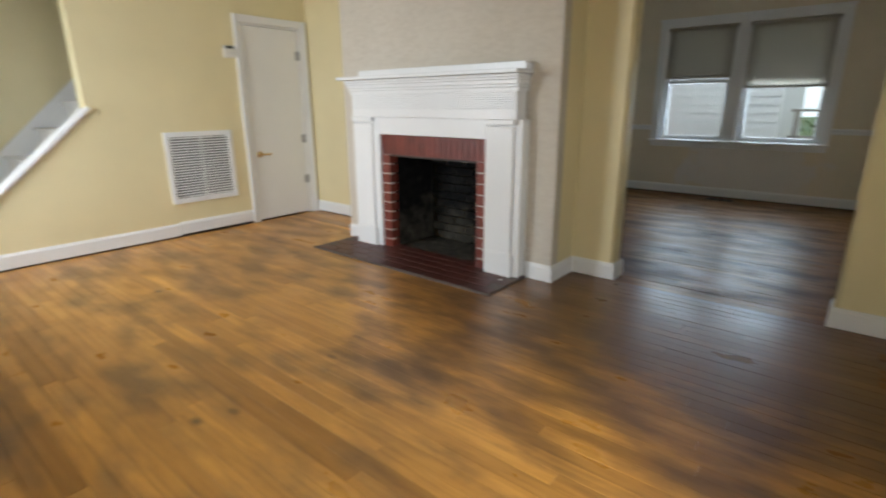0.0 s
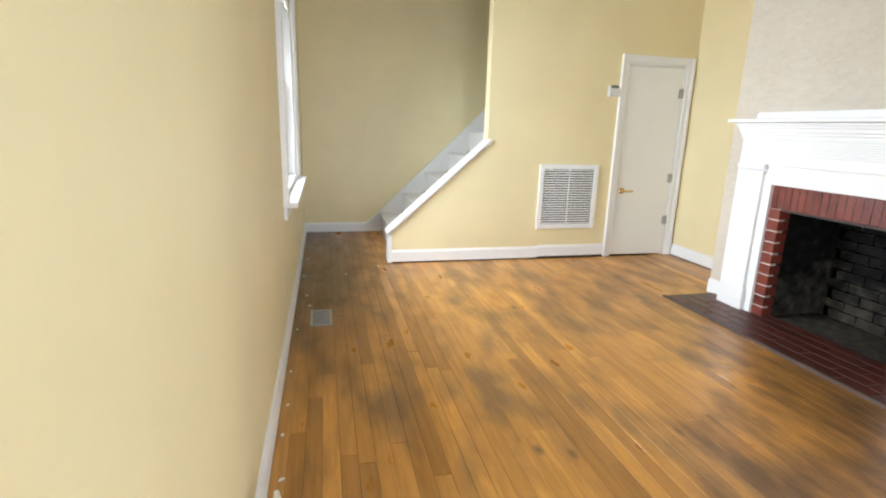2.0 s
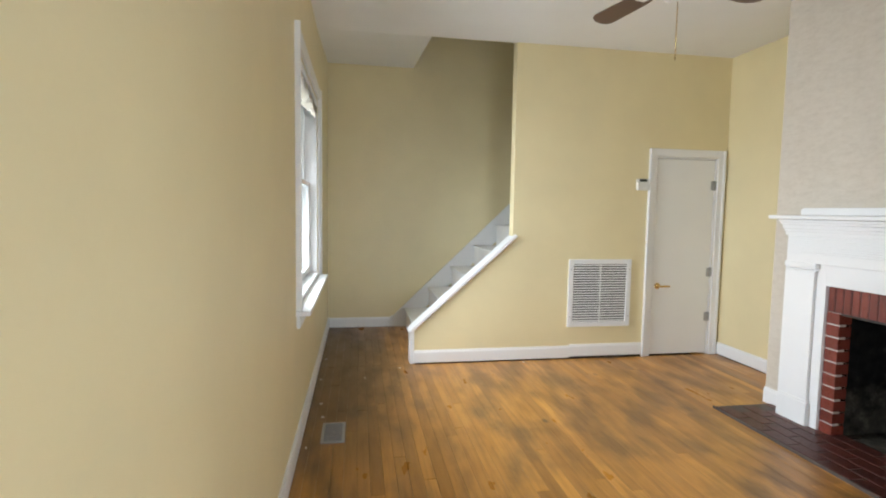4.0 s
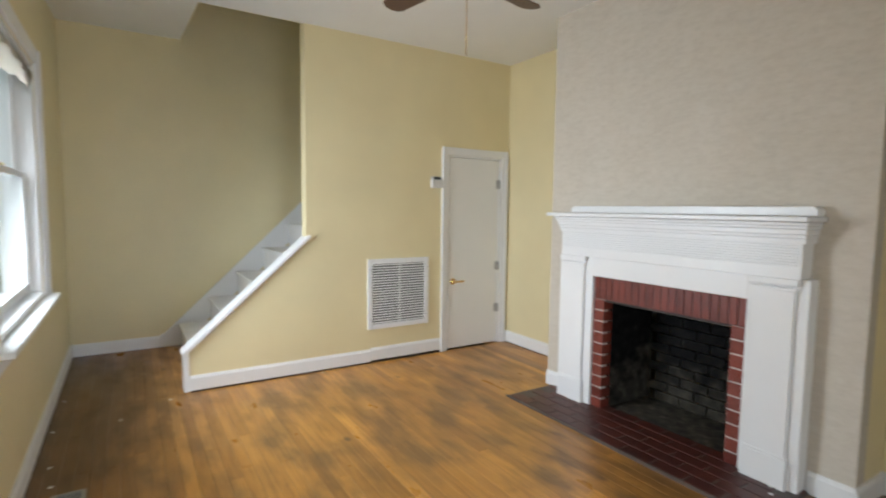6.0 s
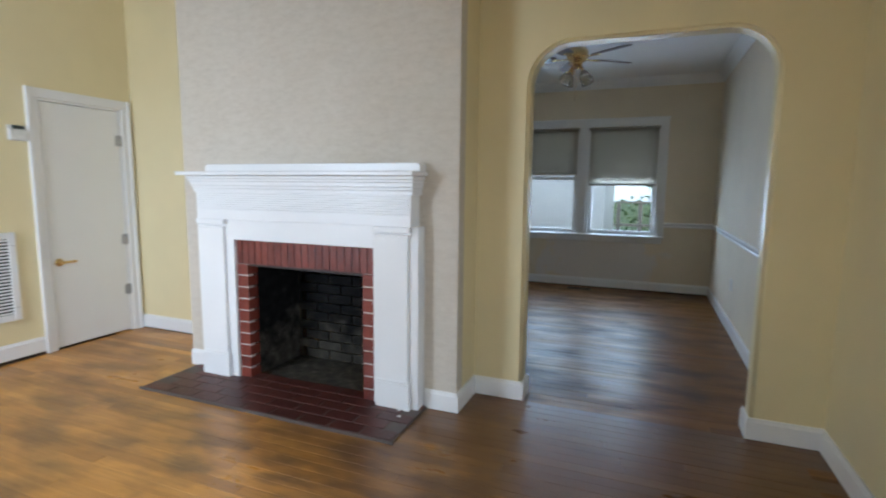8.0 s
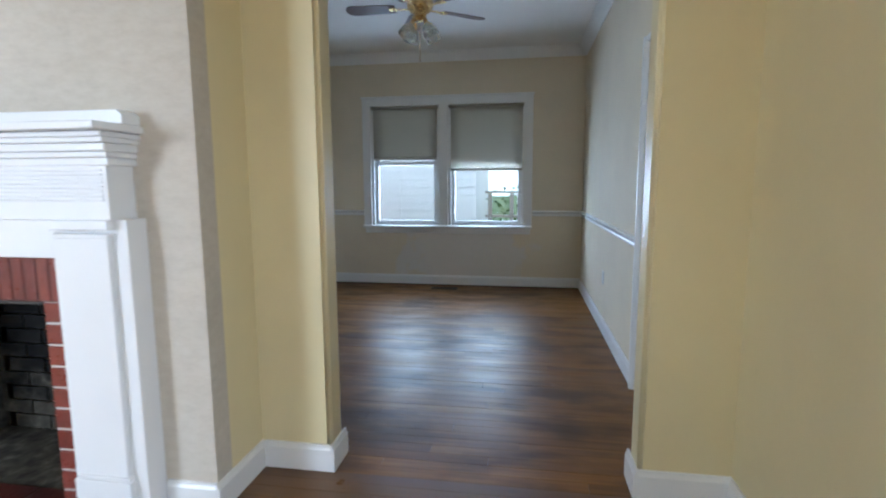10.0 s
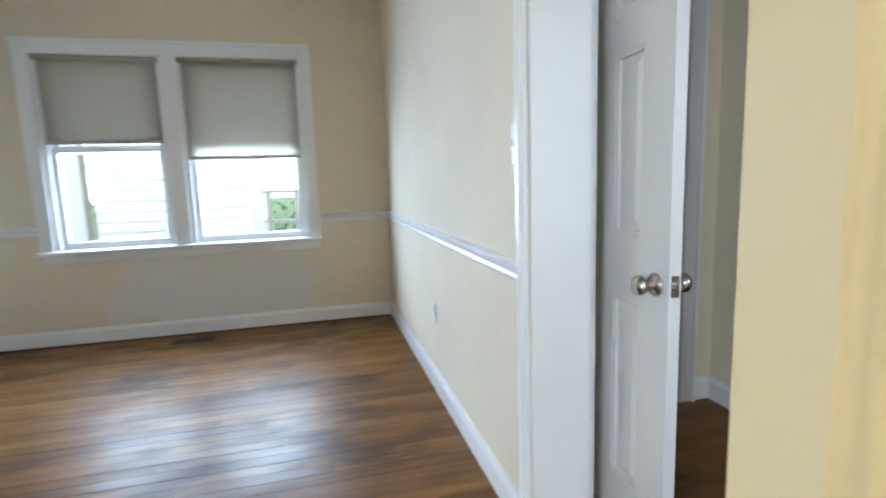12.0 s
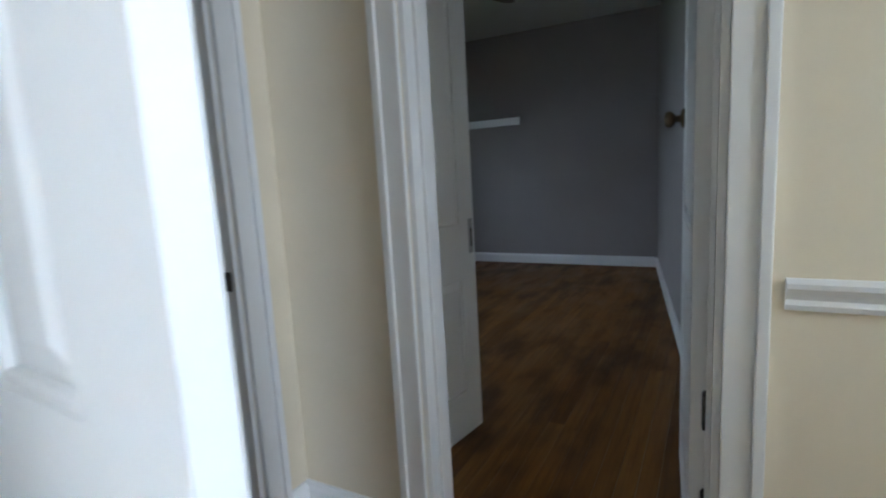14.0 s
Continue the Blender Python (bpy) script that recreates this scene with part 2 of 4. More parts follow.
def soot_material(name="sooty_firebrick", ash=0.0):
    """Soot above, pale ash and burnt-clean brick in a ragged patch low down."""
    m, nt, b = material(name)
    info = nt.nodes.new("ShaderNodeObjectInfo")
    p = place_of(nt)
    n, broad = noise_of(nt, p, 14, 6, 0.65), noise_of(nt, p, 3.5, 5, 0.6)
    black = ramp(nt, n, ((0.35, (0.006, 0.006, 0.006)), (0.6, (0.016, 0.015, 0.014)), (0.8, (0.05, 0.045, 0.038))))
    pale = ramp(nt, n, ((0.3, (0.022, 0.020, 0.017)), (0.55, (0.07, 0.062, 0.048)), (0.75, (0.17, 0.15, 0.12))))
    split = nt.nodes.new("ShaderNodeSeparateXYZ")
    nt.links.new(p, split.inputs[0])
    rag = node(nt, "ShaderNodeMath")
    rag.operation = "MULTIPLY_ADD"
    nt.links.new(broad, rag.inputs[0])
    rag.inputs[1].default_value = -1.1
    nt.links.new(split.outputs["Z"], rag.inputs[2])
    shift = node(nt, "ShaderNodeMath")
    shift.operation = "ADD"
    nt.links.new(rag.outputs[0], shift.inputs[0])
    shift.inputs[1].default_value = 0.30 - ash
    low = ramp(nt, shift.outputs[0], ((0.0, (0.9, 0.9, 0.9)), (0.22, (0, 0, 0))))
    c = blend(nt, low, black, pale)
    c = blend(nt, 0.3, c, ramp(nt, info.outputs["Random"], ((0, (0.45, 0.45, 0.45)), (1, (1.2, 1.2, 1.15)))), "MULTIPLY")
    nt.links.new(c, b.inputs["Base Color"])
    b.inputs["Roughness"].default_value = 0.9
    b.inputs["Specular IOR Level"].default_value = 0.1
    bump(nt, b, noise_of(nt, p, 60, 4), 0.4, 0.004)
    return m


def glass_material():
    m, nt, b = material("window_glass")
    out = nt.nodes["Material Output"]
    clear, gloss, mix = nt.nodes.new("ShaderNodeBsdfTransparent"), nt.nodes.new("ShaderNodeBsdfGlossy"), nt.nodes.new("ShaderNodeMixShader")
    clear.inputs[0].default_value = (0.94, 0.96, 0.95, 1)
    gloss.inputs["Roughness"].default_value = 0.03
    f = node(nt, "ShaderNodeLayerWeight", Blend=0.5)
    nt.links.new(ramp(nt, f.outputs["Facing"], ((0.0, (0.04, 0.04, 0.04)), (0.6, (0.07, 0.07, 0.07)), (0.9, (0.3, 0.3, 0.3)), (1.0, (0.8, 0.8, 0.8)))), mix.inputs[0])
    nt.links.new(clear.outputs[0], mix.inputs[1])
    nt.links.new(gloss.outputs[0], mix.inputs[2])
    nt.links.new(mix.outputs[0], out.inputs[0])
    return m


WALLPAPER = wallpaper_material()
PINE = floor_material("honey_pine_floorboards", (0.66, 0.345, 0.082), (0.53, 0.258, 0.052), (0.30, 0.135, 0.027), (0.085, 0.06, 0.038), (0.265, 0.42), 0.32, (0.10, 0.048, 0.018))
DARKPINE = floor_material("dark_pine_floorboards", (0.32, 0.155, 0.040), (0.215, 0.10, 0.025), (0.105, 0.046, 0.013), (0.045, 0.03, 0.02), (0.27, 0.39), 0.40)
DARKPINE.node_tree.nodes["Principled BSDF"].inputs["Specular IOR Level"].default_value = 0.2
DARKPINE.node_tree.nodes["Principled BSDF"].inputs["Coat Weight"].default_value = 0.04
GAP = plain("dark_floor_gap_and_shade", (0.02, 0.012, 0.007), 0.8)
REDBRICK = brick_material("glazed_red_brick", (0.12, 0.022, 0.015), (0.22, 0.048, 0.03), 0.35)
HEARTHBRICK = brick_material("dark_glazed_hearth_brick", (0.045, 0.013, 0.010), (0.09, 0.022, 0.015), 0.42)
SOOT = soot_material(ash=-0.10)
ASHEN = soot_material("ashy_firebox_mortar", 0.02)
GLASS = glass_material()
KTILE = plain("pale_grey_floor_tile", (0.52, 0.53, 0.55), 0.25)
GROUT = plain("grey_grout", (0.25, 0.25, 0.25), 0.8)
KWALL = painted("brown_kitchen_wall", (0.30, 0.26, 0.19), 0.6)
BEDWALL = painted("bedroom_wall_paint", (0.31, 0.285, 0.27), 0.6)
SIDING = painted("white_siding", (0.82, 0.83, 0.84), 0.5, 0.03)
GRASS = painted("lawn", (0.07, 0.13, 0.035), 0.9, 0.35, 40, 0.6)
LEAF = painted("bush_leaf", (0.11, 0.19, 0.06), 0.6, 0.4, 30, 0.1)
REDPAINT = plain("red_paint", (0.5, 0.05, 0.07), 0.5)
GREYWOOD = painted("weathered_wood", (0.35, 0.33, 0.31), 0.8, 0.1)


# ---- mesh helpers ----
def link_mesh(name, bm, mat, parent=None, label=""):
    me = bpy.data.meshes.new(name)
    bm.normal_update()
    bm.to_mesh(me)
    bm.free()
    me.materials.append(mat)
    ob = new(name, me)
    if parent is not None:
        ob.parent = parent
    if label:
        ob["label"] = label
    return ob


def part(name, bm, mat, parent, label=""):
    return link_mesh(name, bm, mat, parent, label)


def thing(name, place, label, category, group="", kind=""):
    e = new(name)
    e.empty_display_size = 0.1
    e.matrix_world = place
    tagged(e, label, category, group, kind)
    return e


def box(bm, a, b, bevel=0.0, m=None):
    """A box between two corners, its edges rounded by bevel."""
    lo, hi = [min(p, q) for p, q in zip(a, b)], [max(p, q) for p, q in zip(a, b)]
    vs = [bm.verts.new((x, y, z)) for x in (lo[0], hi[0]) for y in (lo[1], hi[1]) for z in (lo[2], hi[2])]
    fs = [bm.faces.new([vs[i] for i in q]) for q in ((0, 1, 3, 2), (4, 6, 7, 5), (0, 4, 5, 1), (2, 3, 7, 6), (0, 2, 6, 4), (1, 5, 7, 3))]
    made = list(vs)
    if bevel:
        es = list({e for f in fs for e in f.edges})
        r = bmesh.ops.bevel(bm, geom=es, offset=bevel, segments=2, affect="EDGES", profile=0.6)
        made = list({v for f in r["faces"] for v in f.verts} | {v for v in vs if v.is_valid})
    if m is not None:
        bmesh.ops.transform(bm, matrix=m, verts=made)
    return bm


def boxed(a, b, bevel=0.0):
    return box(bmesh.new(), a, b, bevel)


def prism(outline, axis, lo, hi, bevel=0.0):
    """An outline in the two other axes, drawn out along axis from lo to hi."""
    bm = bmesh.new()

    def at(p, h):
        return {"x": (h, p[0], p[1]), "y": (p[0], h, p[1]), "z": (p[0], p[1], h)}[axis]
    v0, v1 = [bm.verts.new(at(p, lo)) for p in outline], [bm.verts.new(at(p, hi)) for p in outline]
    bm.faces.new(v0[::-1])
    bm.faces.new(v1)
    n = len(outline)
    for i in range(n):
        bm.faces.new((v0[i], v0[(i + 1) % n], v1[(i + 1) % n], v1[i]))
    bmesh.ops.recalc_face_normals(bm, faces=bm.faces)
    if bevel:
        bmesh.ops.bevel(bm, geom=list(bm.edges), offset=bevel, segments=2, affect="EDGES", profile=0.6)
    return bm


def lathe(bm, profile, steps=20, m=None):
    """A turned shape about z from (radius, height) pairs."""
    rings = []
    for r, h in profile:
        rings.append([bm.verts.new((r * math.cos(2 * math.pi * i / steps), r * math.sin(2 * math.pi * i / steps), h)) for i in range(steps)])
    for a, b in zip(rings, rings[1:]):
        for i in range(steps):
            f = bm.faces.new((a[i], a[(i + 1) % steps], b[(i + 1) % steps], b[i]))
            f.smooth = True
    bm.faces.new(rings[0][::-1])
    bm.faces.new(rings[-1])
    if m is not None:
        bmesh.ops.transform(bm, matrix=m, verts=[v for ring in rings for v in ring])
    return bm


def wall_mesh(axis, at0, at1, span, height, openings=(), base=0.0):
    """A solid wall across axis between at0 and at1, along span, with openings (lo, hi, bottom, top) through it."""
    us = sorted({span[0], span[1], *[v for o in openings for v in o[:2]]})
    zs = sorted({base, height, *[v for o in openings for v in o[2:]]})
    bm = bmesh.new()
    verts = {}

    def vert(d, u, z):
        key = (d, round(u, 5), round(z, 5))
        if key not in verts:
            verts[key] = bm.verts.new((d, u, z) if axis == "x" else (u, d, z))
        return verts[key]

    def solid(i, j):
        if not (0 <= i < len(us) - 1 and 0 <= j < len(zs) - 1):
            return False
        u, z = (us[i] + us[i + 1]) / 2, (zs[j] + zs[j + 1]) / 2
        return not any(o[0] < u < o[1] and o[2] < z < o[3] for o in openings)
    for i in range(len(us) - 1):
        for j in range(len(zs) - 1):
            if not solid(i, j):
                continue
            u0, u1, z0, z1 = us[i], us[i + 1], zs[j], zs[j + 1]
            for d in (at0, at1):
                bm.faces.new([vert(d, u, z) for u, z in ((u0, z0), (u1, z0), (u1, z1), (u0, z1))])
            for near, (ua, za), (ub, zb) in (((i - 1, j), (u0, z0), (u0, z1)), ((i + 1, j), (u1, z0), (u1, z1)), ((i, j - 1), (u0, z0), (u1, z0)), ((i, j + 1), (u0, z1), (u1, z1))):
                if not solid(*near):
                    bm.faces.new([vert(at0, ua, za), vert(at0, ub, zb), vert(at1, ub, zb), vert(at1, ua, za)])
    bmesh.ops.recalc_face_normals(bm, faces=bm.faces)
    return bm


def wall(name, mat, *args, label="", **kw):
    ob = link_mesh(name, wall_mesh(*args, **kw), mat)
    return tagged(ob, label or "smooth painted plaster wall", "wall", kind="structure")


def slab(name, mat, a, b, label, category):
    return tagged(link_mesh(name, boxed(a, b), mat), label, category, kind="structure")


# ---- plan, in metres: x towards the fireplace side, y towards the stairs ----
H = 3.04            # living room ceiling
HD = 2.80           # dining room ceiling
XA, XB = 3.86, 4.00  # arch wall
XN = 4.09           # side wall north of the chimney breast
XC = 3.52           # chimney face
CY0, CY1 = -3.44, -1.28
YS = -5.40          # south wall of the living room
YL = 1.58           # wall behind the stairs
AY0, AY1, AZ = -5.05, -3.765, 2.225
DX1 = 7.99          # dining window wall
DY0, DY1 = -5.27, -2.08
DT = 0.20           # thickness of the dining south wall
HY = -6.62          # hall's far wall
WIN = (-1.52, 0.02, 0.88, 2.42)

# walls of the living room and the stairs
wall("wall_west", YELLOW, "x", -0.22, 0.0, (-5.55, YL + 0.12), 5.2, [WIN], label="pale yellow painted plaster wall with a window")
wall("wall_stair_back", YELLOW, "y", YL, YL + 0.12, (0.0, 5.2), 5.2, label="pale yellow wall rising behind the staircase")
wall("wall_south", YELLOW, "y", YS - 0.14, YS, (0.0, XB), H, [(0.72, 1.62, -0.01, 2.08)], label="pale yellow painted plaster wall with an open doorway")
wall("wall_north", YELLOW, "y", 0.0, 0.12, (1.83, XN), 5.2, [(3.285, 3.995, -0.01, 2.045)], label="pale yellow painted plaster wall with a closet door")
wall("wall_side", YELLOW, "x", XN, XN + 0.12, (CY1 - 0.2, 0.12), H, label="narrow pale yellow wall beside the chimney breast")
knee = prism([(0.885, 0.0), (1.83, 0.0), (1.83, 1.165), (0.885, 0.315)], "y", 0.0, 0.12)
tagged(link_mesh("wall_knee", knee, YELLOW), "pale yellow sloping knee wall beside the stairs", "wall", kind="structure")


def arch_outline():
    pts = [(YS, 0), (AY0, 0)]
    r = 0.24
    for i in range(13):
        a = math.pi - i * math.pi / 24
        pts.append((AY0 + r + r * math.cos(a), AZ - r + r * math.sin(a)))
    for i in range(13):
        a = math.pi / 2 - i * math.pi / 24
        pts.append((AY1 - r + r * math.cos(a), AZ - r + r * math.sin(a)))
    return pts + [(AY1, 0), (CY0 + 0.2, 0), (CY0 + 0.2, H), (YS, H)]


arch = prism(arch_outline(), "x", XA, XB)
soft_edges = [e for e in arch.edges if e.is_boundary is False and all(AY0 - 0.001 <= v.co.y <= AY1 + 0.001 and v.co.z < AZ + 0.001 for v in e.verts) and abs(e.verts[0].co.x - e.verts[1].co.x) < 0.001]
for f in bmesh.ops.bevel(arch, geom=soft_edges, offset=0.02, segments=4, affect="EDGES")["faces"]:
    f.smooth = True
tagged(link_mesh("wall_arch", arch, YELLOW), "pale yellow plaster wall with a round-cornered archway", "wall", kind="structure")

# ceilings
slab("ceiling_living", CEILING, (0, YS, H), (XN, 0.02, H + 0.2), "off-white painted ceiling", "ceiling")
tagged(link_mesh("ceiling_landing", prism([(0.02, H), (YL, H + 0.14), (YL, H + 0.3), (0.02, H + 0.3)], "x", 0, 1.02), CEILING), "off-white painted ceiling over the stair landing", "ceiling", kind="structure")
slab("ceiling_stairwell", CEILING, (0, 0.0, 5.2), (5.2, YL + 0.12, 5.3), "painted ceiling high above the stairs", "ceiling")
wall("wall_stair_end", YELLOW, "x", 5.08, 5.2, (0.12, YL), 5.2)
wall("wall_stairwell_upper", YELLOW, "y", 0.02, 0.12, (1.02, 1.83), 5.2, base=H + 0.19)
wall("wall_stairwell_upper_west", YELLOW, "x", 0.90, 1.02, (0.02, YL), 5.2, base=H + 0.19)

# dining room, hall, kitchen and bedroom shells
wall("wall_dining_east", PATCHED, "x", DX1, DX1 + 0.2, (-5.41, DY1 + 0.14), HD, [(-4.60, -2.71, 0.745, 2.20)], label="cream painted wall with patched plaster under a window")
wall("wall_dining_south", CREAM, "y", DY0 - DT, DY0, (XB, DX1), HD, [(4.13, 4.975, -0.01, 2.06)], label="cream painted wall with a cased doorway")
wall("wall_dining_north", CREAM, "y", DY1, DY1 + 0.14, (XB, DX1), HD, [(6.45, 7.29, -0.01, 2.10)], label="cream painted wall with a doorway to the kitchen")
wall("wall_dining_west", CREAM, "x", XB, XB + 0.012, (AY1 + 0.03, DY1), HD)
slab("ceiling_dining", CEILING, (XB, DY0 - 0.14, HD), (DX1 + 0.2, DY1 + 0.14, HD + 0.15), "white painted ceiling", "ceiling")
wall("wall_kitchen_east", KWALL, "x", 10.2, 10.4, (DY1, 2.34), 2.7, [(-0.2, 0.2, 0.88, 2.02)])
wall("wall_kitchen_south", SIDING, "y", DY1, DY1 + 0.14, (DX1 + 0.2, 10.2), 2.8, label="white outside wall of the kitchen wing")
wall("wall_kitchen_north", KWALL, "y", 2.2, 2.34, (5.32, 10.2), 2.7)
wall("wall_kitchen_west", KWALL, "x", 5.22, 5.32, (DY1 + 0.14, 2.2), 2.7)
slab("ceiling_kitchen", CEILING, (5.22, DY1 + 0.14, 2.7), (10.4, 2.34, 2.8), "plain kitchen ceiling", "ceiling")
wall("wall_hall_south", CREAM, "y", HY - 0.13, HY, (3.2, 8.2), 2.6, [(4.43, 5.215, -0.01, 2.06)], label="cream hall wall with a cased doorway")
wall("wall_hall_east", CREAM, "x", 5.72, 5.84, (HY, DY0 - DT), 2.6, [(-6.43, -5.70, -0.01, 2.06)], label="cream hall wall with a doorway")
# opening added out of view to let the fill light into the hall
wall("wall_hall_west", CREAM, "x", 3.08, 3.2, (HY - 0.13, YS - 0.14), 2.6, [(-6.37, -5.73, 0.95, 2.05)], label="cream hall wall with an unseen opening added for fill light")
slab("ceiling_hall", CEILING, (3.08, HY - 0.13, 2.6), (8.2, DY0 - 0.14, 2.7), "plain hall ceiling", "ceiling")
slab("wall_hall_pier", CREAM, (5.44, -5.695, 0), (5.72, DY0 - DT, 2.6), "cream painted pier beside the hall doorway", "wall")
wall("wall_closet_east", CREAM, "x", 7.0, 7.12, (HY, DY0 - 0.14), 2.6)
wall("wall_bedroom_south", BEDWALL, "y", -11.59, -11.45, (3.2, 8.2), 2.8, label="grey-beige bedroom wall in shade")
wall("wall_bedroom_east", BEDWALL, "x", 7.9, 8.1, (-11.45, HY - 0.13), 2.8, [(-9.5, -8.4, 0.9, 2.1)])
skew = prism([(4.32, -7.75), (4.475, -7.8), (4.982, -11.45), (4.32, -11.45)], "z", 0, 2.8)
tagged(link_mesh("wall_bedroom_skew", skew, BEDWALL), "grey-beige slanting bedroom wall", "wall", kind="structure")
wall("wall_bedroom_west", BEDWALL, "x", 4.20, 4.32, (-11.45, HY - 0.13), 2.8)
slab("ceiling_bedroom", CEILING, (3.2, -11.59, 2.8), (8.2, HY - 0.13, 2.9), "plain bedroom ceiling", "ceiling")

# ground and subfloor
slab("ground", GRASS, (-400, -400, -0.75), (400, 400, -0.45), "green lawn round the house", "lawn")
floor = slab("floor", GAP, (-0.22, -11.59, -0.45), (8.2, 2.34, -0.022), "old varnished pine floorboards, worn and stained", "floor")
porch = slab("porch_floor", GREYWOOD, (0.2, -7.4, -0.45), (3.0, -5.56, -0.06), "weathered wooden porch boards", "porch")

def backdrop(name, x, glow):
    m, nt, b = material("bright_overcast_" + name)
    b.inputs["Base Color"].default_value = (0.8, 0.85, 0.9, 1)
    b.inputs["Emission Color"].default_value = (0.9, 0.96, 1.0, 1)
    b.inputs["Emission Strength"].default_value = glow
    o = link_mesh("backdrop_" + name, boxed((x, -70, -0.44), (x + 0.5, 70, 60)), m)
    tagged(o, "bright white overcast sky beyond the yard", "sky", kind="structure")


backdrop("west", -60, 4.5)
sky_north = bpy.data.objects["backdrop_west"].copy()
scene.collection.objects.link(sky_north)
sky_north.name, sky_north.rotation_euler, sky_north.location = "backdrop_north", (0, 0, radians(-90)), (0, 10, 0)
backdrop("east", 70, 3.0)

# chimney breast
FB = (-2.83, -1.91, 0.0, 0.83)   # firebox mouth
chim = wall_mesh("x", XC, XC + 0.1, (CY0, CY1), H, [(FB[0] - 0.12, FB[1] + 0.12, -0.01, 1.02)])
breast = tagged(link_mesh("wall_chimney_breast", chim, WALLPAPER), "chimney breast papered in mottled beige wallpaper", "chimney breast", kind="structure")
for name, y0, y1 in (("return", CY0, CY0 + 0.09), ("return", CY1 - 0.09, CY1)):
    part(name, boxed((XC + 0.1, y0, 0), (XN + 0.1, y1, H)), WALLPAPER if y1 > -2 else YELLOW, breast)


# ---- trim ----
def board_run(name, pts, height, thick, mat, label, chair=False):
    """A skirting or chair rail along straight runs (x0, y0, x1, y1, nx, ny), n pointing into the room."""
    for x0, y0, x1, y1, nx, ny, z in pts:
        if chair:
            prof = [(0, 0), (0.010, 0), (0.014, 0.012), (0.009, 0.022), (0.014, 0.032), (0.026, 0.048), (0.026, 0.058), (0.012, 0.066), (0, 0.066)]
        else:
            prof = [(0, 0), (thick, 0), (thick, height - 0.022), (thick * 0.7, height - 0.012), (thick * 0.55, height), (0, height)]
        bm = bmesh.new()
        ends = []
        for x, y in ((x0, y0), (x1, y1)):
            ends.append([bm.verts.new((x + nx * d, y + ny * d, z + h)) for d, h in prof])
        n = len(prof)
        for i in range(n):
            bm.faces.new((ends[0][i], ends[0][(i + 1) % n], ends[1][(i + 1) % n], ends[1][i]))
        bm.faces.new(ends[0][::-1])
        bm.faces.new(ends[1])
        bmesh.ops.recalc_face_normals(bm, faces=bm.faces)
        tagged(link_mesh(name, bm, mat), label, "trim", kind="structure")


board_run("baseboard", [
    (0.0, YS, 0.0, YL, 1, 0, 0.012), (0.018, YL, 0.76, YL, 0, -1, 0.004),
    (0.885, 0.004, 2.44, 0.004, 0, -1, 0.014), (2.44, 0.0, 3.215, 0.0, 0, -1, 0.026), (4.068, 0.0, XN, 0.0, 0, -1, 0.004),
    (XN, -0.018, XN, CY1, -1, 0, 0.010), (XC, CY1, XC, -1.45, -1, 0, 0.004),
    (XC, -3.235, XC, CY0, -1, 0, 0.004), (XC - 0.018, CY0, XA, CY0, 0, -1, 0.004),
    (XA, CY0 - 0.018, XA, AY1, -1, 0, 0.004), (XA, AY0, XA, YS, -1, 0, 0.004), (XA - 0.018, YS, 1.72, YS, 0, 1, 0.004),
    (XA - 0.018, AY0, XB + 0.018, AY0, 0, 1, 0.004), (XB + 0.018, AY1, XA - 0.018, AY1, 0, -1, 0.004)], 0.12, 0.018, TRIM, "white painted baseboard, chipped along the floor")
board_run("baseboard", [
    (DX1, DY0, DX1, DY1, -1, 0, 0.012), (DX1 - 0.018, DY0, 5.007, DY0, 0, 1, 0.004), (4.071, DY0, XB, DY0, 0, 1, 0.004),
    (DX1 - 0.018, DY1, 7.40, DY1, 0, -1, 0.004), (6.34, DY1, XB + 0.012, DY1, 0, -1, 0.004),
    (5.298, HY, 5.72, HY, 0, 1, 0.004), (3.2, HY, 4.32, HY, 0, 1, 0.004), (5.72, HY + 0.018, 5.72, -6.518, -1, 0, 0.004),
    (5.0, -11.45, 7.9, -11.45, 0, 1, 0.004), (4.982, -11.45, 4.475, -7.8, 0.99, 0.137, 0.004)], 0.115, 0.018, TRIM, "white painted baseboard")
# solid near-black strips that paint the shade under the raised baseboards
board_run("baseboard_gap", [
    (0.004, YS, 0.004, YL - 0.002, 1, 0, 0.0), (0.02, YL - 0.002, 0.76, YL - 0.002, 0, -1, 0.0),
    (0.89, 0.001, 3.215, 0.001, 0, -1, 0.0), (XN - 0.001, -0.02, XN - 0.001, CY1, -1, 0, 0.0),
    (DX1 - 0.001, DY0 + 0.02, DX1 - 0.001, DY1 - 0.02, -1, 0, 0.0)], 0.03, 0.013, GAP, "near-black strip painted as the shade under the baseboard")
board_run("trim_chair_rail", [
    (DX1, DY0, DX1, -4.69, -1, 0, 0.868), (DX1, -2.61, DX1, DY1, -1, 0, 0.868),
    (DX1 - 0.026, DY0, 5.007, DY0, 0, 1, 0.868), (4.071, DY0, XB, DY0, 0, 1, 0.868),
    (DX1 - 0.026, DY1, 7.40, DY1, 0, -1, 0.868), (6.34, DY1, XB + 0.012, DY1, 0, -1, 0.868),
    (3.2, HY, 4.32, HY, 0, 1, 0.858)], 0.066, 0.026, TRIM, "white moulded chair rail", chair=True)


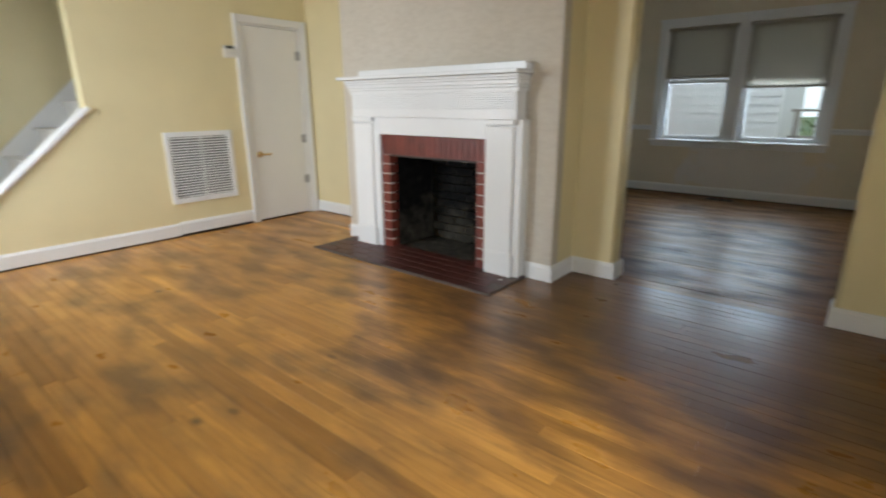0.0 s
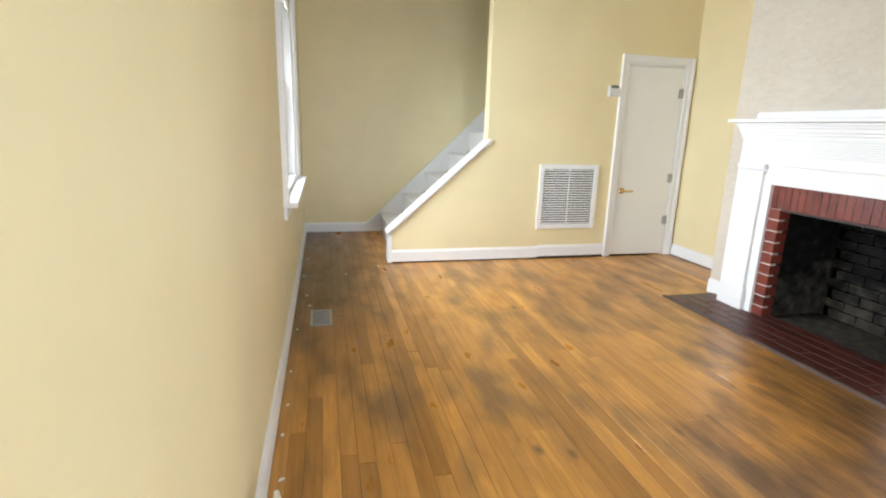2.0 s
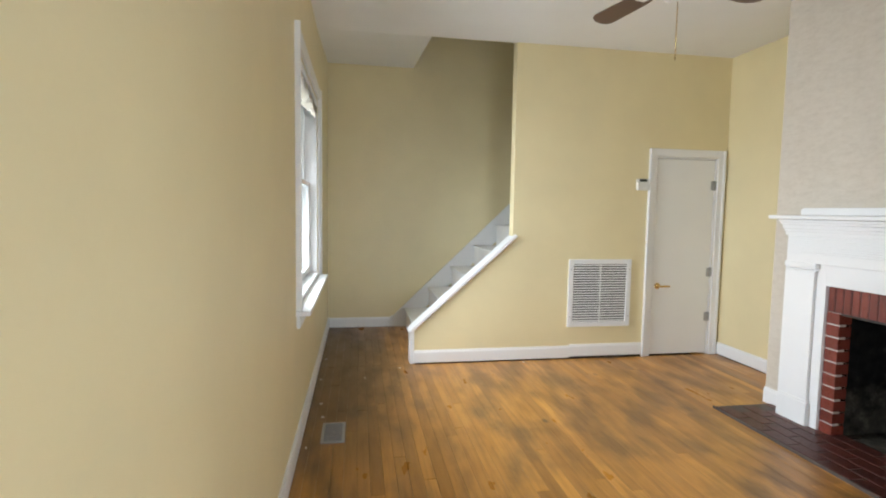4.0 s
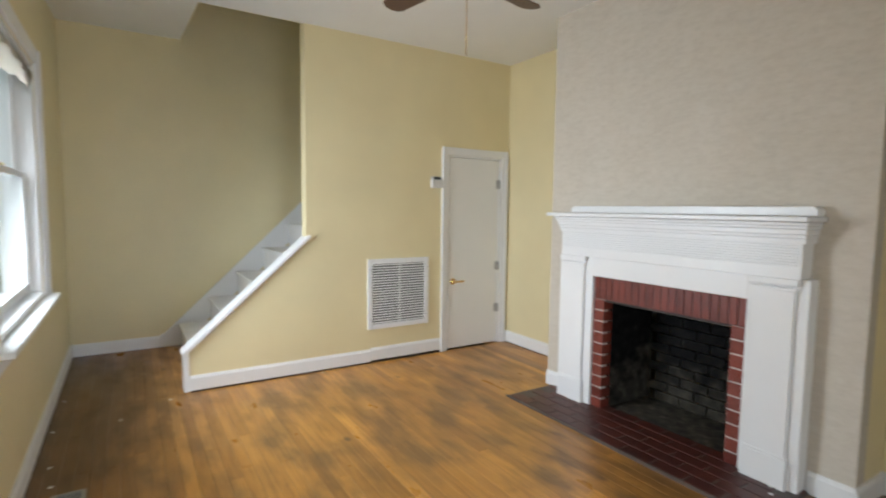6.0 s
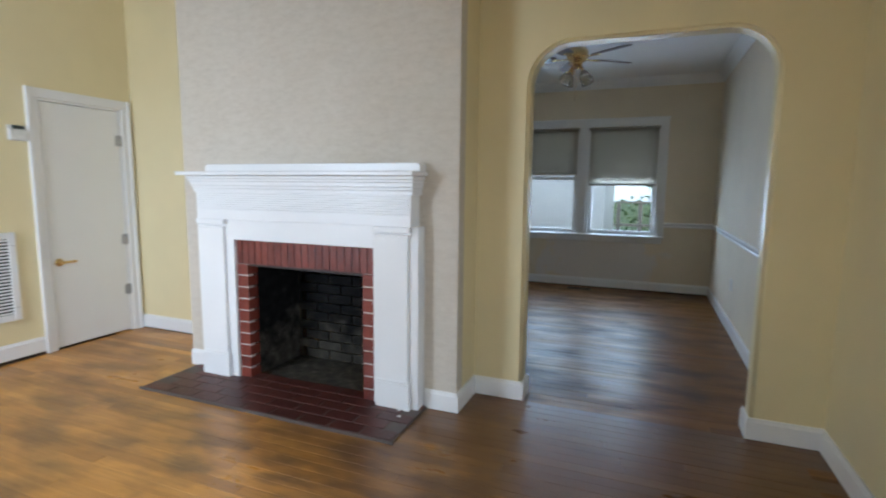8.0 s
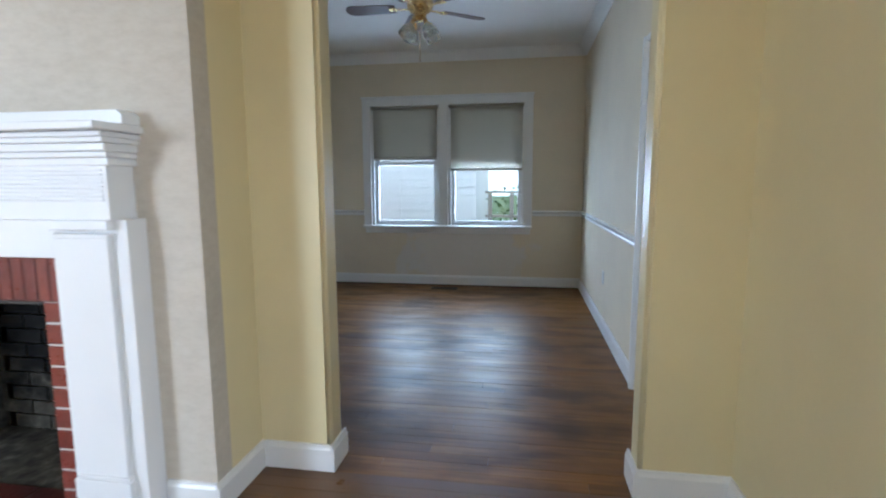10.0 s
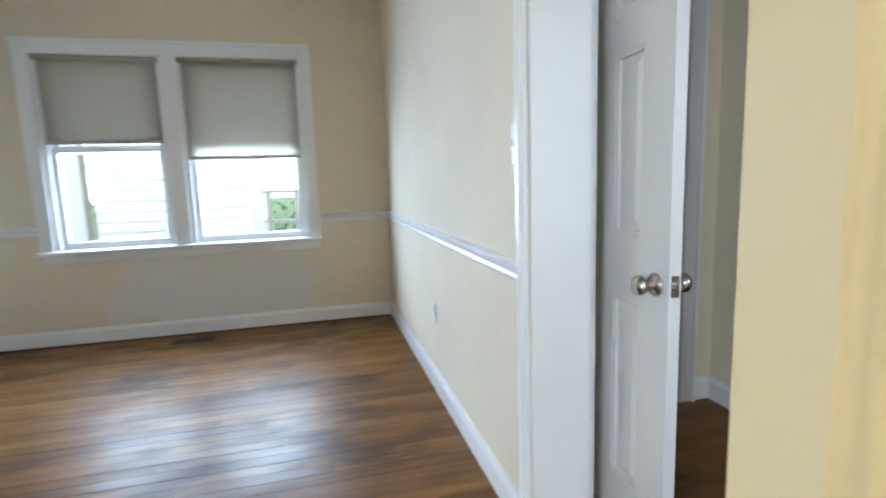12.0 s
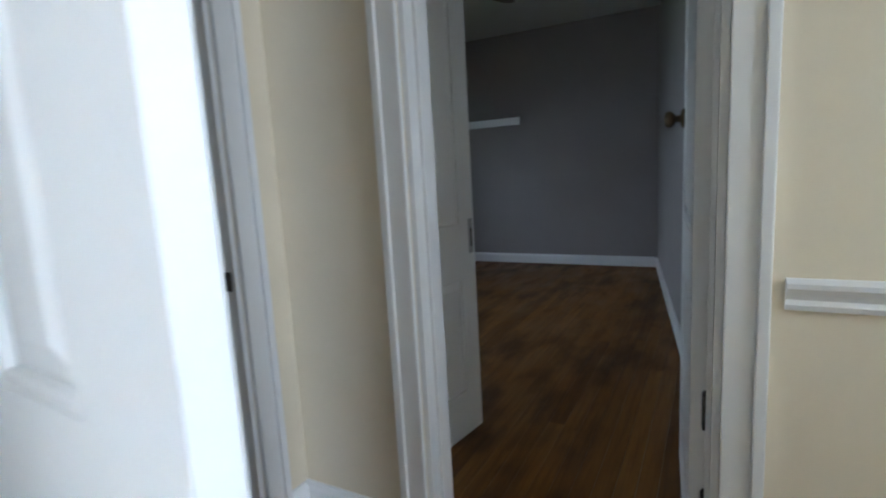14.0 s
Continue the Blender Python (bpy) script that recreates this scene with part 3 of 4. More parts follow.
def crown(x0, y0, x1, y1, nx, ny):
    prof = [(0, 0), (0.012, 0), (0.02, 0.02), (0.05, 0.06), (0.075, 0.085), (0.085, 0.11), (0, 0.11)]
    bm = bmesh.new()
    ends = [[bm.verts.new((x + nx * d, y + ny * d, HD - 0.11 + h)) for d, h in prof] for x, y in ((x0, y0), (x1, y1))]
    n = len(prof)
    for i in range(n):
        bm.faces.new((ends[0][i], ends[0][(i + 1) % n], ends[1][(i + 1) % n], ends[1][i]))
    bm.faces.new(ends[0])
    bm.faces.new(ends[1][::-1])
    bmesh.ops.recalc_face_normals(bm, faces=bm.faces)
    tagged(link_mesh("trim_crown", bm, TRIM), "white crown moulding under the dining ceiling", "trim", kind="structure")


crown(DX1, DY0, DX1, DY1, -1, 0)
crown(DX1, DY0, XB, DY0, 0, 1)
crown(DX1, DY1, XB, DY1, 0, -1)


def casing(name, axis, face, out, lo, hi, top, width=0.085, reveal=None, label="white moulded door casing", low_width=None, stops=True):
    """Door trim on one wall face: two legs and a head with a bead; reveal: the jamb lining's depth (from, to)."""
    e = thing(name, Matrix(), label, "door casing", kind="structure")
    d0, d1, d2 = face, face + out * 0.018, face + out * 0.030

    def put(n, u0, u1, z0, z1, b0, b1, bev=0.004):
        a, b = ((b0, u0, z0), (b1, u1, z1)) if axis == "x" else ((u0, b0, z0), (u1, b1, z1))
        part(n, boxed(a, b, bev), TRIM, e)
    wl = low_width or width
    for u0, u1, outer in ((lo - wl, lo, lo - wl), (hi, hi + width, hi + width)):
        put("leg", u0, u1, 0, top, d0, d1)
        put("bead", outer - 0.003 if outer < lo else outer - 0.022, outer + 0.022 if outer < lo else outer + 0.003, 0, top + width, d0, d2)
    put("head", lo - wl + 0.022, hi + width - 0.022, top, top + width, d0, d1)
    if reveal:
        put("jamb", lo, lo + 0.018, 0, top, *reveal, 0.002)
        put("jamb", hi - 0.018, hi, 0, top, *reveal, 0.002)
        put("jamb_head", lo + 0.018, hi - 0.018, top - 0.018, top, *reveal, 0.002)
        mid = (reveal[0] + reveal[1]) / 2
        if not stops:
            return e
        put("stop", lo + 0.018, lo + 0.030, 0, top - 0.018, mid - 0.02, mid + 0.02, 0.002)
        put("stop", hi - 0.030, hi - 0.018, 0, top - 0.018, mid - 0.02, mid + 0.02, 0.002)
    return e


casing("door_trim_closet", "y", 0.0, -1, 3.30, 3.985, 2.035, 0.075, (0.001, 0.119))
casing("door_trim_dining", "y", DY0, 1, 4.13, 4.975, 2.05, 0.028, (DY0 - DT + 0.001, DY0 - 0.001), low_width=0.055, stops=False)
casing("door_trim_hall", "y", DY0 - DT, -1, 4.13, 4.975, 2.05, 0.028, low_width=0.055)
casing("door_trim_kitchen", "y", DY1, -1, 6.45, 7.29, 2.09, 0.10, (DY1 + 0.001, DY1 + 0.139))
casing("door_trim_bedroom", "y", HY, 1, 4.43, 5.215, 2.05, 0.082, (HY - 0.129, HY - 0.001))
casing("door_trim_hall_closet", "x", 5.72, -1, -6.43, -5.70, 2.05, 0.085, (5.721, 5.839))
casing("door_trim_front", "y", YS, 1, 0.72, 1.62, 2.06, 0.09, (YS - 0.139, YS - 0.001))


thresh = tagged(link_mesh("threshold", prism([(6.47, -0.01), (7.27, -0.01), (7.27, 0.012), (6.47, 0.012)], "y", DY1 - 0.02, DY1 + 0.15, 0.004), DARKPINE), "dark worn wooden threshold in the kitchen doorway", "threshold", kind="structure")


# ---- doors ----
def knob(parent, x, y, z, face, mat, lever=False):
    """A round knob or a lever with its rose on one face of a door (face: +1 or -1 along the door's y)."""
    turn = pose(x, y, z, -90 * face)
    if lever:
        rose = part("lever_rose", lathe(bmesh.new(), [(0.033, 0), (0.033, 0.006), (0.024, 0.012), (0.012, 0.014), (0.011, 0.045)], 20, turn), mat, parent)
        bm = bmesh.new()
        box(bm, (-0.012, -0.010, 0.034), (0.115, 0.010, 0.050), 0.006, turn)
        part("lever", bm, mat, rose)
    else:
        rose = part("knob_rose", lathe(bmesh.new(), [(0.034, 0), (0.034, 0.005), (0.026, 0.012), (0.013, 0.014), (0.012, 0.03)], 20, turn), mat, parent)
        part("knob", lathe(bmesh.new(), [(0.012, 0.028), (0.020, 0.034), (0.028, 0.044), (0.029, 0.054), (0.024, 0.062), (0.012, 0.066), (0.001, 0.067)], 20, turn), mat, rose)


def panel_door(name, m, width, height, panels, label, mat, thick=0.036):
    """A door leaf from its hinge (x = 0) along x. panels: (x0, x1, z0, z1); each is sunk on both faces with a raised field."""
    door = thing(name, m, label, "door", kind="structure")
    holes = [(a, b, c, d) for a, b, c, d in panels]
    part("leaf", wall_mesh("y", -thick / 2, thick / 2, (0.0, width), height, holes, base=0.012), mat, door)
    for a, b, c, d in holes:
        bm = boxed((a, -thick / 2 + 0.013, c), (b, thick / 2 - 0.013, d))
        for s in (-1, 1):
            y0, y1 = s * (thick / 2 - 0.013), s * (thick / 2 - 0.003)
            o = [(a + 0.022, c + 0.022), (b - 0.022, c + 0.022), (b - 0.022, d - 0.022), (a + 0.022, d - 0.022)]
            i = [(a + 0.048, c + 0.048), (b - 0.048, c + 0.048), (b - 0.048, d - 0.048), (a + 0.048, d - 0.048)]
            vo, vi = [bm.verts.new((x, y0, z)) for x, z in o], [bm.verts.new((x, y1, z)) for x, z in i]
            for k in range(4):
                bm.faces.new((vo[k], vo[(k + 1) % 4], vi[(k + 1) % 4], vi[k]))
            bm.faces.new(vi)
        bmesh.ops.recalc_face_normals(bm, faces=bm.faces)
        p = part("panel", bm, mat, door)
        for s in (-1, 1):
            bm = bmesh.new()
            y0, y1 = s * (thick / 2 - 0.013), s * (thick / 2 - 0.001)
            for q in (((a, c), (a + 0.016, d)), ((b - 0.016, c), (b, d)), ((a + 0.016, c), (b - 0.016, c + 0.016)), ((a + 0.016, d - 0.016), (b - 0.016, d))):
                box(bm, (q[0][0], y0, q[0][1]), (q[1][0], y1, q[1][1]), 0.004)
            part("panel_moulding", bm, mat, p)
    return door


def hinge(parent, x, y, z, mat, h=0.09, along=0.03):
    bm = boxed((x - along, y - 0.003, z - h / 2), (x + along, y + 0.003, z + h / 2), 0.001)
    leaf = part("hinge", bm, mat, parent)
    part("hinge_pin", lathe(bmesh.new(), [(0.006, -h / 2 - 0.005), (0.006, h / 2 + 0.005)], 10, pose(x, y - 0.006, z)), mat, leaf)


# closet door in the north wall: flat slab, brass lever, hinges on the far side
closet = thing("door_closet", pose(3.322, 0.022, 0), "closed flat white closet door with a brass lever", "door", kind="structure")
part("leaf", boxed((0, -0.018, 0.016), (0.641, 0.018, 2.012), 0.003), DOORPAINT, closet)
knob(closet, 0.055, -0.018, 0.725, -1, BRASS, lever=True)
for z in (1.755, 0.865, 0.40):
    hinge(closet, 0.632, -0.021, z, GREYMETAL)

SIX = [(0.115, 0.36, 0.24, 0.80), (0.45, 0.695, 0.24, 0.80), (0.115, 0.36, 1.02, 1.60), (0.45, 0.695, 1.02, 1.60), (0.115, 0.36, 1.70, 1.90), (0.45, 0.695, 1.70, 1.90)]
NARROW = [(a, b, c, d) for c, d in ((0.19, 0.81), (1.01, 1.56), (1.67, 1.90)) for a, b in ((0.125, 0.29), (0.405, 0.57))]
hall_door = panel_door("door_hall_closet", pose(5.423, -5.631, 0, 0, 0, 176.2), 0.70, 2.03, NARROW, "open white six-panel hall door with nickel knobs", DOORPAINT)
knob(hall_door, 0.64, -0.018, 0.885, -1, STEEL)
knob(hall_door, 0.64, 0.018, 0.885, 1, STEEL)
part("latch_plate", boxed((0.699, -0.012, 0.860), (0.702, 0.012, 0.920)), STEEL, hall_door)
part("latch_bolt", boxed((0.701, -0.006, 0.880), (0.710, 0.006, 0.900), 0.002), STEEL, hall_door)

OLD = [(0.09, 0.57, 0.20, 0.73), (0.09, 0.57, 0.945, 1.90)]
bed_door = panel_door("door_bedroom_east", pose(5.505, -6.765, 0.0, 0, 0, -99.0), 0.66, 2.03, OLD, "open old white two-panel door with a bare mortise latch", DOORPAINT)
part("escutcheon", boxed((0.615, -0.0215, 0.825), (0.645, -0.018, 0.975), 0.001), GREYMETAL, bed_door)
# dark patch painted for the shade in the keyhole, no hole is cut
part("keyhole", boxed((0.626, -0.0225, 0.855), (0.635, -0.0212, 0.935)), VOID, bed_door)
bed_door2 = panel_door("door_bedroom_west", pose(4.478, -6.752, 0, 0, 0, -85.5), 0.72, 2.03, [(0.11, 0.61, 0.22, 0.80), (0.11, 0.61, 0.98, 1.90)], "open white two-panel door with a dark brass knob", DOORPAINT)
knob(bed_door2, 0.66, 0.018, 1.32, 1, OLDBRASS)
for z in (0.28, 0.55, 1.75):
    hinge(bed_door2, 0.0, -0.012, z, DARKMETAL)
front = panel_door("door_front", pose(1.60, YS - 0.19, 0, 0, 0, -80), 0.86, 2.03, SIX, "open white six-panel front door", DOORPAINT)
strike = tagged(link_mesh("strike_plate", boxed((5.735, -6.412, 0.855), (5.765, -6.4085, 0.915), 0.001), DARKMETAL), "dark metal strike plate on the door jamb", "strike plate")


# ---- fireplace ----
hearth = thing("hearth", pose(0, 0, 0), "low hearth of dark red glazed bricks with worn edges", "hearth", kind="structure")
HX0, HX1, HY0, HY1 = 3.03, XC + 0.02, -3.25, -1.35
part("bed", boxed((HX0, HY0, -0.02), (HX1, HY1, 0.0125), 0.002), HEARTHMORTAR, hearth)
part("border", boxed((HX0 - 0.012, HY0 - 0.012, -0.02), (HX0, HY1 + 0.012, 0.016), 0.003), HEARTHMORTAR, hearth)
firebox = thing("firebox", pose(0, 0, 0), "sooty brick firebox, empty and blackened", "fireplace", kind="structure")
FX = 4.00
part("back", boxed((FX, FB[0] - 0.1, 0), (FX + 0.1, FB[1] + 0.1, 1.0)), ASHEN, firebox)
for y0, y1 in ((FB[0] - 0.1, FB[0]), (FB[1], FB[1] + 0.1)):
    part("cheek", boxed((XC - 0.02, y0, 0), (FX, y1, 1.0)), SOOT, firebox)
part("floor_slab", boxed((XC - 0.03, FB[0], -0.02), (FX, FB[1], 0.006)), ASHEN, firebox, "ash-grey firebox floor")
part("throat", boxed((XC - 0.01, FB[0], 0.95), (FX, FB[1], 1.0)), SOOT, firebox)
part("lintel", boxed((XC - 0.065, FB[0], FB[3] - 0.012), (XC + 0.03, FB[1], FB[3] - 0.002)), DARKMETAL, firebox, "black iron lintel bar")

face = thing("fireplace_surround", pose(0, 0, 0), "red glazed brick fireplace surround with pale joints", "fireplace", kind="structure")
BX = XC - 0.075
for y0, y1, z0, z1 in ((FB[0] - 0.092, FB[0], 0, FB[3]), (FB[1], FB[1] + 0.092, 0, FB[3]), (FB[0] - 0.092, FB[1] + 0.092, FB[3], 1.0)):
    part("mortar_bed", boxed((BX + 0.008, y0, z0), (XC + 0.02, y1, z1)), REDMORTAR if z0 else MORTAR, face)

mantel = thing("mantelpiece", pose(0, 0, 0), "white painted wooden mantelpiece with fluted frieze and pilasters", "mantelpiece", kind="structure")
MX = XC - 0.095
ML, MR = -1.495, -3.22
BL, BR = FB[1] + 0.09, FB[0] - 0.09
part("surround_board", boxed((MX, BL, 0.006), (XC, ML + 0.005, 1.14), 0.003), TRIM, mantel)
part("surround_board", boxed((MX, MR - 0.005, 0.006), (XC, BR, 1.14), 0.003), TRIM, mantel)
part("header_board", boxed((MX, BR, 1.0), (XC, BL, 1.14), 0.003), TRIM, mantel)
for a, b in ((ML - 0.04, ML - 0.255), (MR + 0.055, MR + 0.26)):
    s = 1 if b > a else -1
    pil = part("pilaster", boxed((MX - 0.024, a, 0.19), (MX, b, 1.085), 0.004), TRIM, mantel)
    part("plinth", boxed((MX - 0.034, a - s * 0.014, 0.006), (MX, b + s * 0.014, 0.175), 0.004), TRIM, pil)
    part("plinth_bead", boxed((MX - 0.031, a - s * 0.008, 0.175), (MX, b + s * 0.008, 0.192), 0.005), TRIM, pil)
    part("necking", boxed((MX - 0.031, a - s * 0.008, 1.075), (MX, b + s * 0.008, 1.092), 0.005), TRIM, pil)
    part("capital", boxed((MX - 0.038, a - s * 0.018, 1.104), (MX, b + s * 0.018, 1.14), 0.006), TRIM, pil)
part("frieze", boxed((MX - 0.030, MR + 0.03, 1.14), (XC, ML - 0.03, 1.345), 0.003), TRIM, mantel)
for i in range(8):
    z = 1.205 + i * 0.0145
    part("reed", boxed((MX - 0.037, MR + 0.045, z), (MX - 0.028, ML - 0.045, z + 0.010), 0.0035), TRIM, mantel)
steps = [(0.042, 1.325, 1.352), (0.052, 1.352, 1.372), (0.064, 1.372, 1.40), (0.080, 1.40, 1.418), (0.092, 1.418, 1.436)]
for d, z0, z1 in steps:
    part("cornice_step", boxed((MX - d * 0.9, MR + 0.03 - d * 0.4, z0), (XC, ML - 0.03 + d * 0.4, z1), 0.006), TRIM, mantel)
part("shelf", boxed((MX - 0.125, MR - 0.023, 1.438), (XC, ML + 0.055, 1.464), 0.006), TRIM, mantel)
part("upper_board", prism([(MR - 0.012, 1.466), (ML - 0.08, 1.466), (ML - 0.08, 1.50), (ML - 0.10, 1.516), (MR + 0.01, 1.516), (MR - 0.012, 1.50)], "x", XC - 0.085, XC, 0.004), TRIM, mantel)


# ---- stairs ----
stairs = thing("staircase", pose(0, 0, 0), "steep wooden stairs painted grey-white", "staircase", kind="structure")
RISE, RUN, X0, Z0 = 0.262, 0.285, 0.96, 0.24
for i in range(8):
    x, z = X0 + i * RUN, Z0 + i * RISE
    part("tread", boxed((x - 0.025, 0.122, z - 0.028), (x + RUN + 0.02, YL - 0.022, z), 0.006), STAIRPAINT, stairs)
    part("riser", boxed((x, 0.122, z - RISE), (x + 0.018, YL - 0.022, z - 0.028), 0.002), STAIRPAINT, stairs)
skirt = [(0.76, 0.004), (0.95, 0.004), (3.1, 2.0), (3.1, 2.36), (0.76 + 0.1, 0.205), (0.80, 0.15), (0.76, 0.135)]
part("skirt_board", prism(skirt, "y", YL - 0.02, YL - 0.001, 0.002), TRIM, stairs, "white sloping skirt board")
cap = thing("trim_knee_wall_cap", pose(0, 0, 0), "white sloping cap and end board of the knee wall", "stair rail", kind="structure")
ang = math.atan2(1.225 - 0.325, 1.86 - 0.86)
L = math.hypot(1.0, 0.90)
bm = bmesh.new()
box(bm, (-0.02, -0.03, -0.012), (L + 0.015, 0.14, 0.022), 0.010, Matrix.Translation((0.855, 0, 0.318)) @ Matrix.Rotation(-ang, 4, "Y"))
part("cap", bm, TRIM, cap)
part("end_board", boxed((0.845, -0.012, 0.004), (0.886, 0.13, 0.318), 0.005), TRIM, cap)


# ---- return air grille, thermostat, register ----
vent = thing("return_air_grille", pose(2.408, 0, 0.325), "white metal return air grille with angled louvres", "air vent")
W, HH = 0.664, 0.675
# flat black sheet on the wall stands for the duct's shade
part("duct", boxed((0.03, -0.004, 0.03), (W - 0.03, -0.001, HH - 0.03)), VOID, vent, "near-black sheet in place of the shaded duct behind the louvres")
for a, b in (((0, 0), (0.048, HH)), ((W - 0.048, 0), (W, HH)), ((0.048, 0), (W - 0.048, 0.048)), ((0.048, HH - 0.048), (W - 0.048, HH))):
    part("frame_side", boxed((a[0], -0.020, a[1]), (b[0], -0.001, b[1]), 0.004), TRIM, vent)
slat = bmesh.new()
box(slat, (0.046, -0.001, -0.0062), (W - 0.046, 0.001, 0.0062), 0.0, pose(0, -0.0125, 0, -12))
first = part("louvre", slat, TRIM, vent)
first.location.z = 0.06
n_slat = 23
for i in range(1, n_slat):
    o = first.copy()
    scene.collection.objects.link(o)
    o.location.z = 0.06 + i * (HH - 0.12) / (n_slat - 1)
part("centre_bar", boxed((W / 2 - 0.006, -0.0225, 0.046), (W / 2 + 0.006, -0.0205, HH - 0.046)), TRIM, vent)
for x, z in ((0.022, 0.1), (0.022, HH - 0.1), (W - 0.022, 0.1), (W - 0.022, HH - 0.1)):
    part("screw", lathe(bmesh.new(), [(0.006, 0), (0.006, 0.002), (0.002, 0.003)], 10, pose(x, -0.0195, z, 90)), GREYMETAL, vent)

thermo = thing("thermostat", pose(3.09, 0, 1.69), "off-white wall thermostat with a dark display", "thermostat")
part("backplate", boxed((0, -0.012, 0), (0.135, -0.001, 0.115), 0.003), PLASTIC, thermo)
part("cover", boxed((0.004, -0.034, 0.004), (0.131, -0.012, 0.082), 0.006), PLASTIC, thermo)
part("display", boxed((0.030, -0.030, 0.086), (0.105, -0.012, 0.112), 0.003), DARKPLASTIC, thermo)

reg = thing("floor_register", pose(0.205, -1.41, 0.001), "small grey metal floor register, dusty", "air vent")
part("frame", wall_mesh("y", 0, 0.001, (0, 0.001), 0.001), GREYMETAL, reg)


def register(e, w, l, mat, n):
    bm = bmesh.new()
    for a, b in (((-w, -l), (-w + 0.018, l)), ((w - 0.018, -l), (w, l)), ((-w + 0.018, -l), (w - 0.018, -l + 0.018)), ((-w + 0.018, l - 0.018), (w - 0.018, l))):
        box(bm, (a[0], a[1], 0), (b[0], b[1], 0.006), 0.0015)
    part("rim", bm, mat, e)
    # black sheet paints the shade below the fins
    part("well", boxed((-w + 0.016, -l + 0.016, 0), (w - 0.016, l - 0.016, 0.0015)), VOID, e)
    for i in range(n):
        y = -l + 0.03 + i * (2 * l - 0.06) / (n - 1)
        part("fin", boxed((-w + 0.016, y - 0.003, 0.0015), (w - 0.016, y + 0.003, 0.005)), mat, e)


bpy.data.objects.remove(reg.children[0])
register(reg, 0.075, 0.15, GREYMETAL, 14)
reg2 = thing("floor_register", pose(7.78, -3.66, 0.001, 0, 0, 0), "brown metal floor register under the dining window", "air vent")
register(reg2, 0.06, 0.16, DARKMETAL, 14)


# ---- windows ----
def sash(e, name, axis, d, u0, u1, z0, z1, rail=0.045, thick=0.03):
    s = None

    def bx(a0, a1, b0, b1, t0=0.0, t1=thick, bev=0.003):
        return boxed((d + t0, a0, b0), (d + t1, a1, b1), bev)
    s = part(name, bx(u0, u0 + rail, z0, z1), TRIM, e)
    part("stile", bx(u1 - rail, u1, z0, z1), TRIM, s)
    part("bottom_rail", bx(u0 + rail, u1 - rail, z0, z0 + rail * 1.2), TRIM, s)
    part("top_rail", bx(u0 + rail, u1 - rail, z1 - rail * 0.8, z1), TRIM, s)
    g = part("pane", bx(u0 + rail, u1 - rail, z0 + rail * 1.2, z1 - rail * 0.8, 0.012, 0.017, 0), GLASS, s)
    g.visible_shadow = False
    return s


dwin = thing("window_dining", pose(0, 0, 0), "twin white double-hung dining window with painted casing", "window", kind="structure")
DF = DX1 - 0.022
for y0, y1, z0, z1 in ((-4.685, -4.595, 0.745, 2.30), (-2.715, -2.615, 0.745, 2.30), (-3.675, -3.57, 0.745, 2.20), (-4.595, -2.715, 2.195, 2.30)):
    part("casing_board", boxed((DF, y0, z0), (DX1 + 0.01, y1, z1), 0.004), TRIM, dwin)
part("casing_bead", boxed((DF - 0.012, -4.695, 2.28), (DX1, -2.605, 2.305), 0.004), TRIM, dwin)
part("stool", boxed((DX1 - 0.07, -4.69, 0.718), (DX1 + 0.09, -2.61, 0.746), 0.006), TRIM, dwin)
part("apron", boxed((DX1 - 0.02, -4.67, 0.650), (DX1, -2.63, 0.717), 0.005), TRIM, dwin)
part("sill_outside", boxed((DX1 + 0.091, -4.66, 0.69), (DX1 + 0.25, -2.64, 0.745), 0.006), TRIM, dwin)
for y0, y1 in ((-4.598, -3.674), (-3.571, -2.712)):
    part("frame_jamb", boxed((DX1 + 0.005, y0, 0.748), (DX1 + 0.19, y0 + 0.035, 2.195), 0.002), TRIM, dwin)
    part("frame_jamb", boxed((DX1 + 0.005, y1 - 0.035, 0.748), (DX1 + 0.19, y1, 2.195), 0.002), TRIM, dwin)
    sash(dwin, "lower_sash", "x", DX1 + 0.055, y0 + 0.036, y1 - 0.036, 0.749, 1.52)
    sash(dwin, "upper_sash", "x", DX1 + 0.10, y0 + 0.036, y1 - 0.036, 1.485, 2.19)
part("mullion_post", boxed((DX1 + 0.01, -3.673, 0.748), (DX1 + 0.2, -3.572, 2.2)), TRIM, dwin)


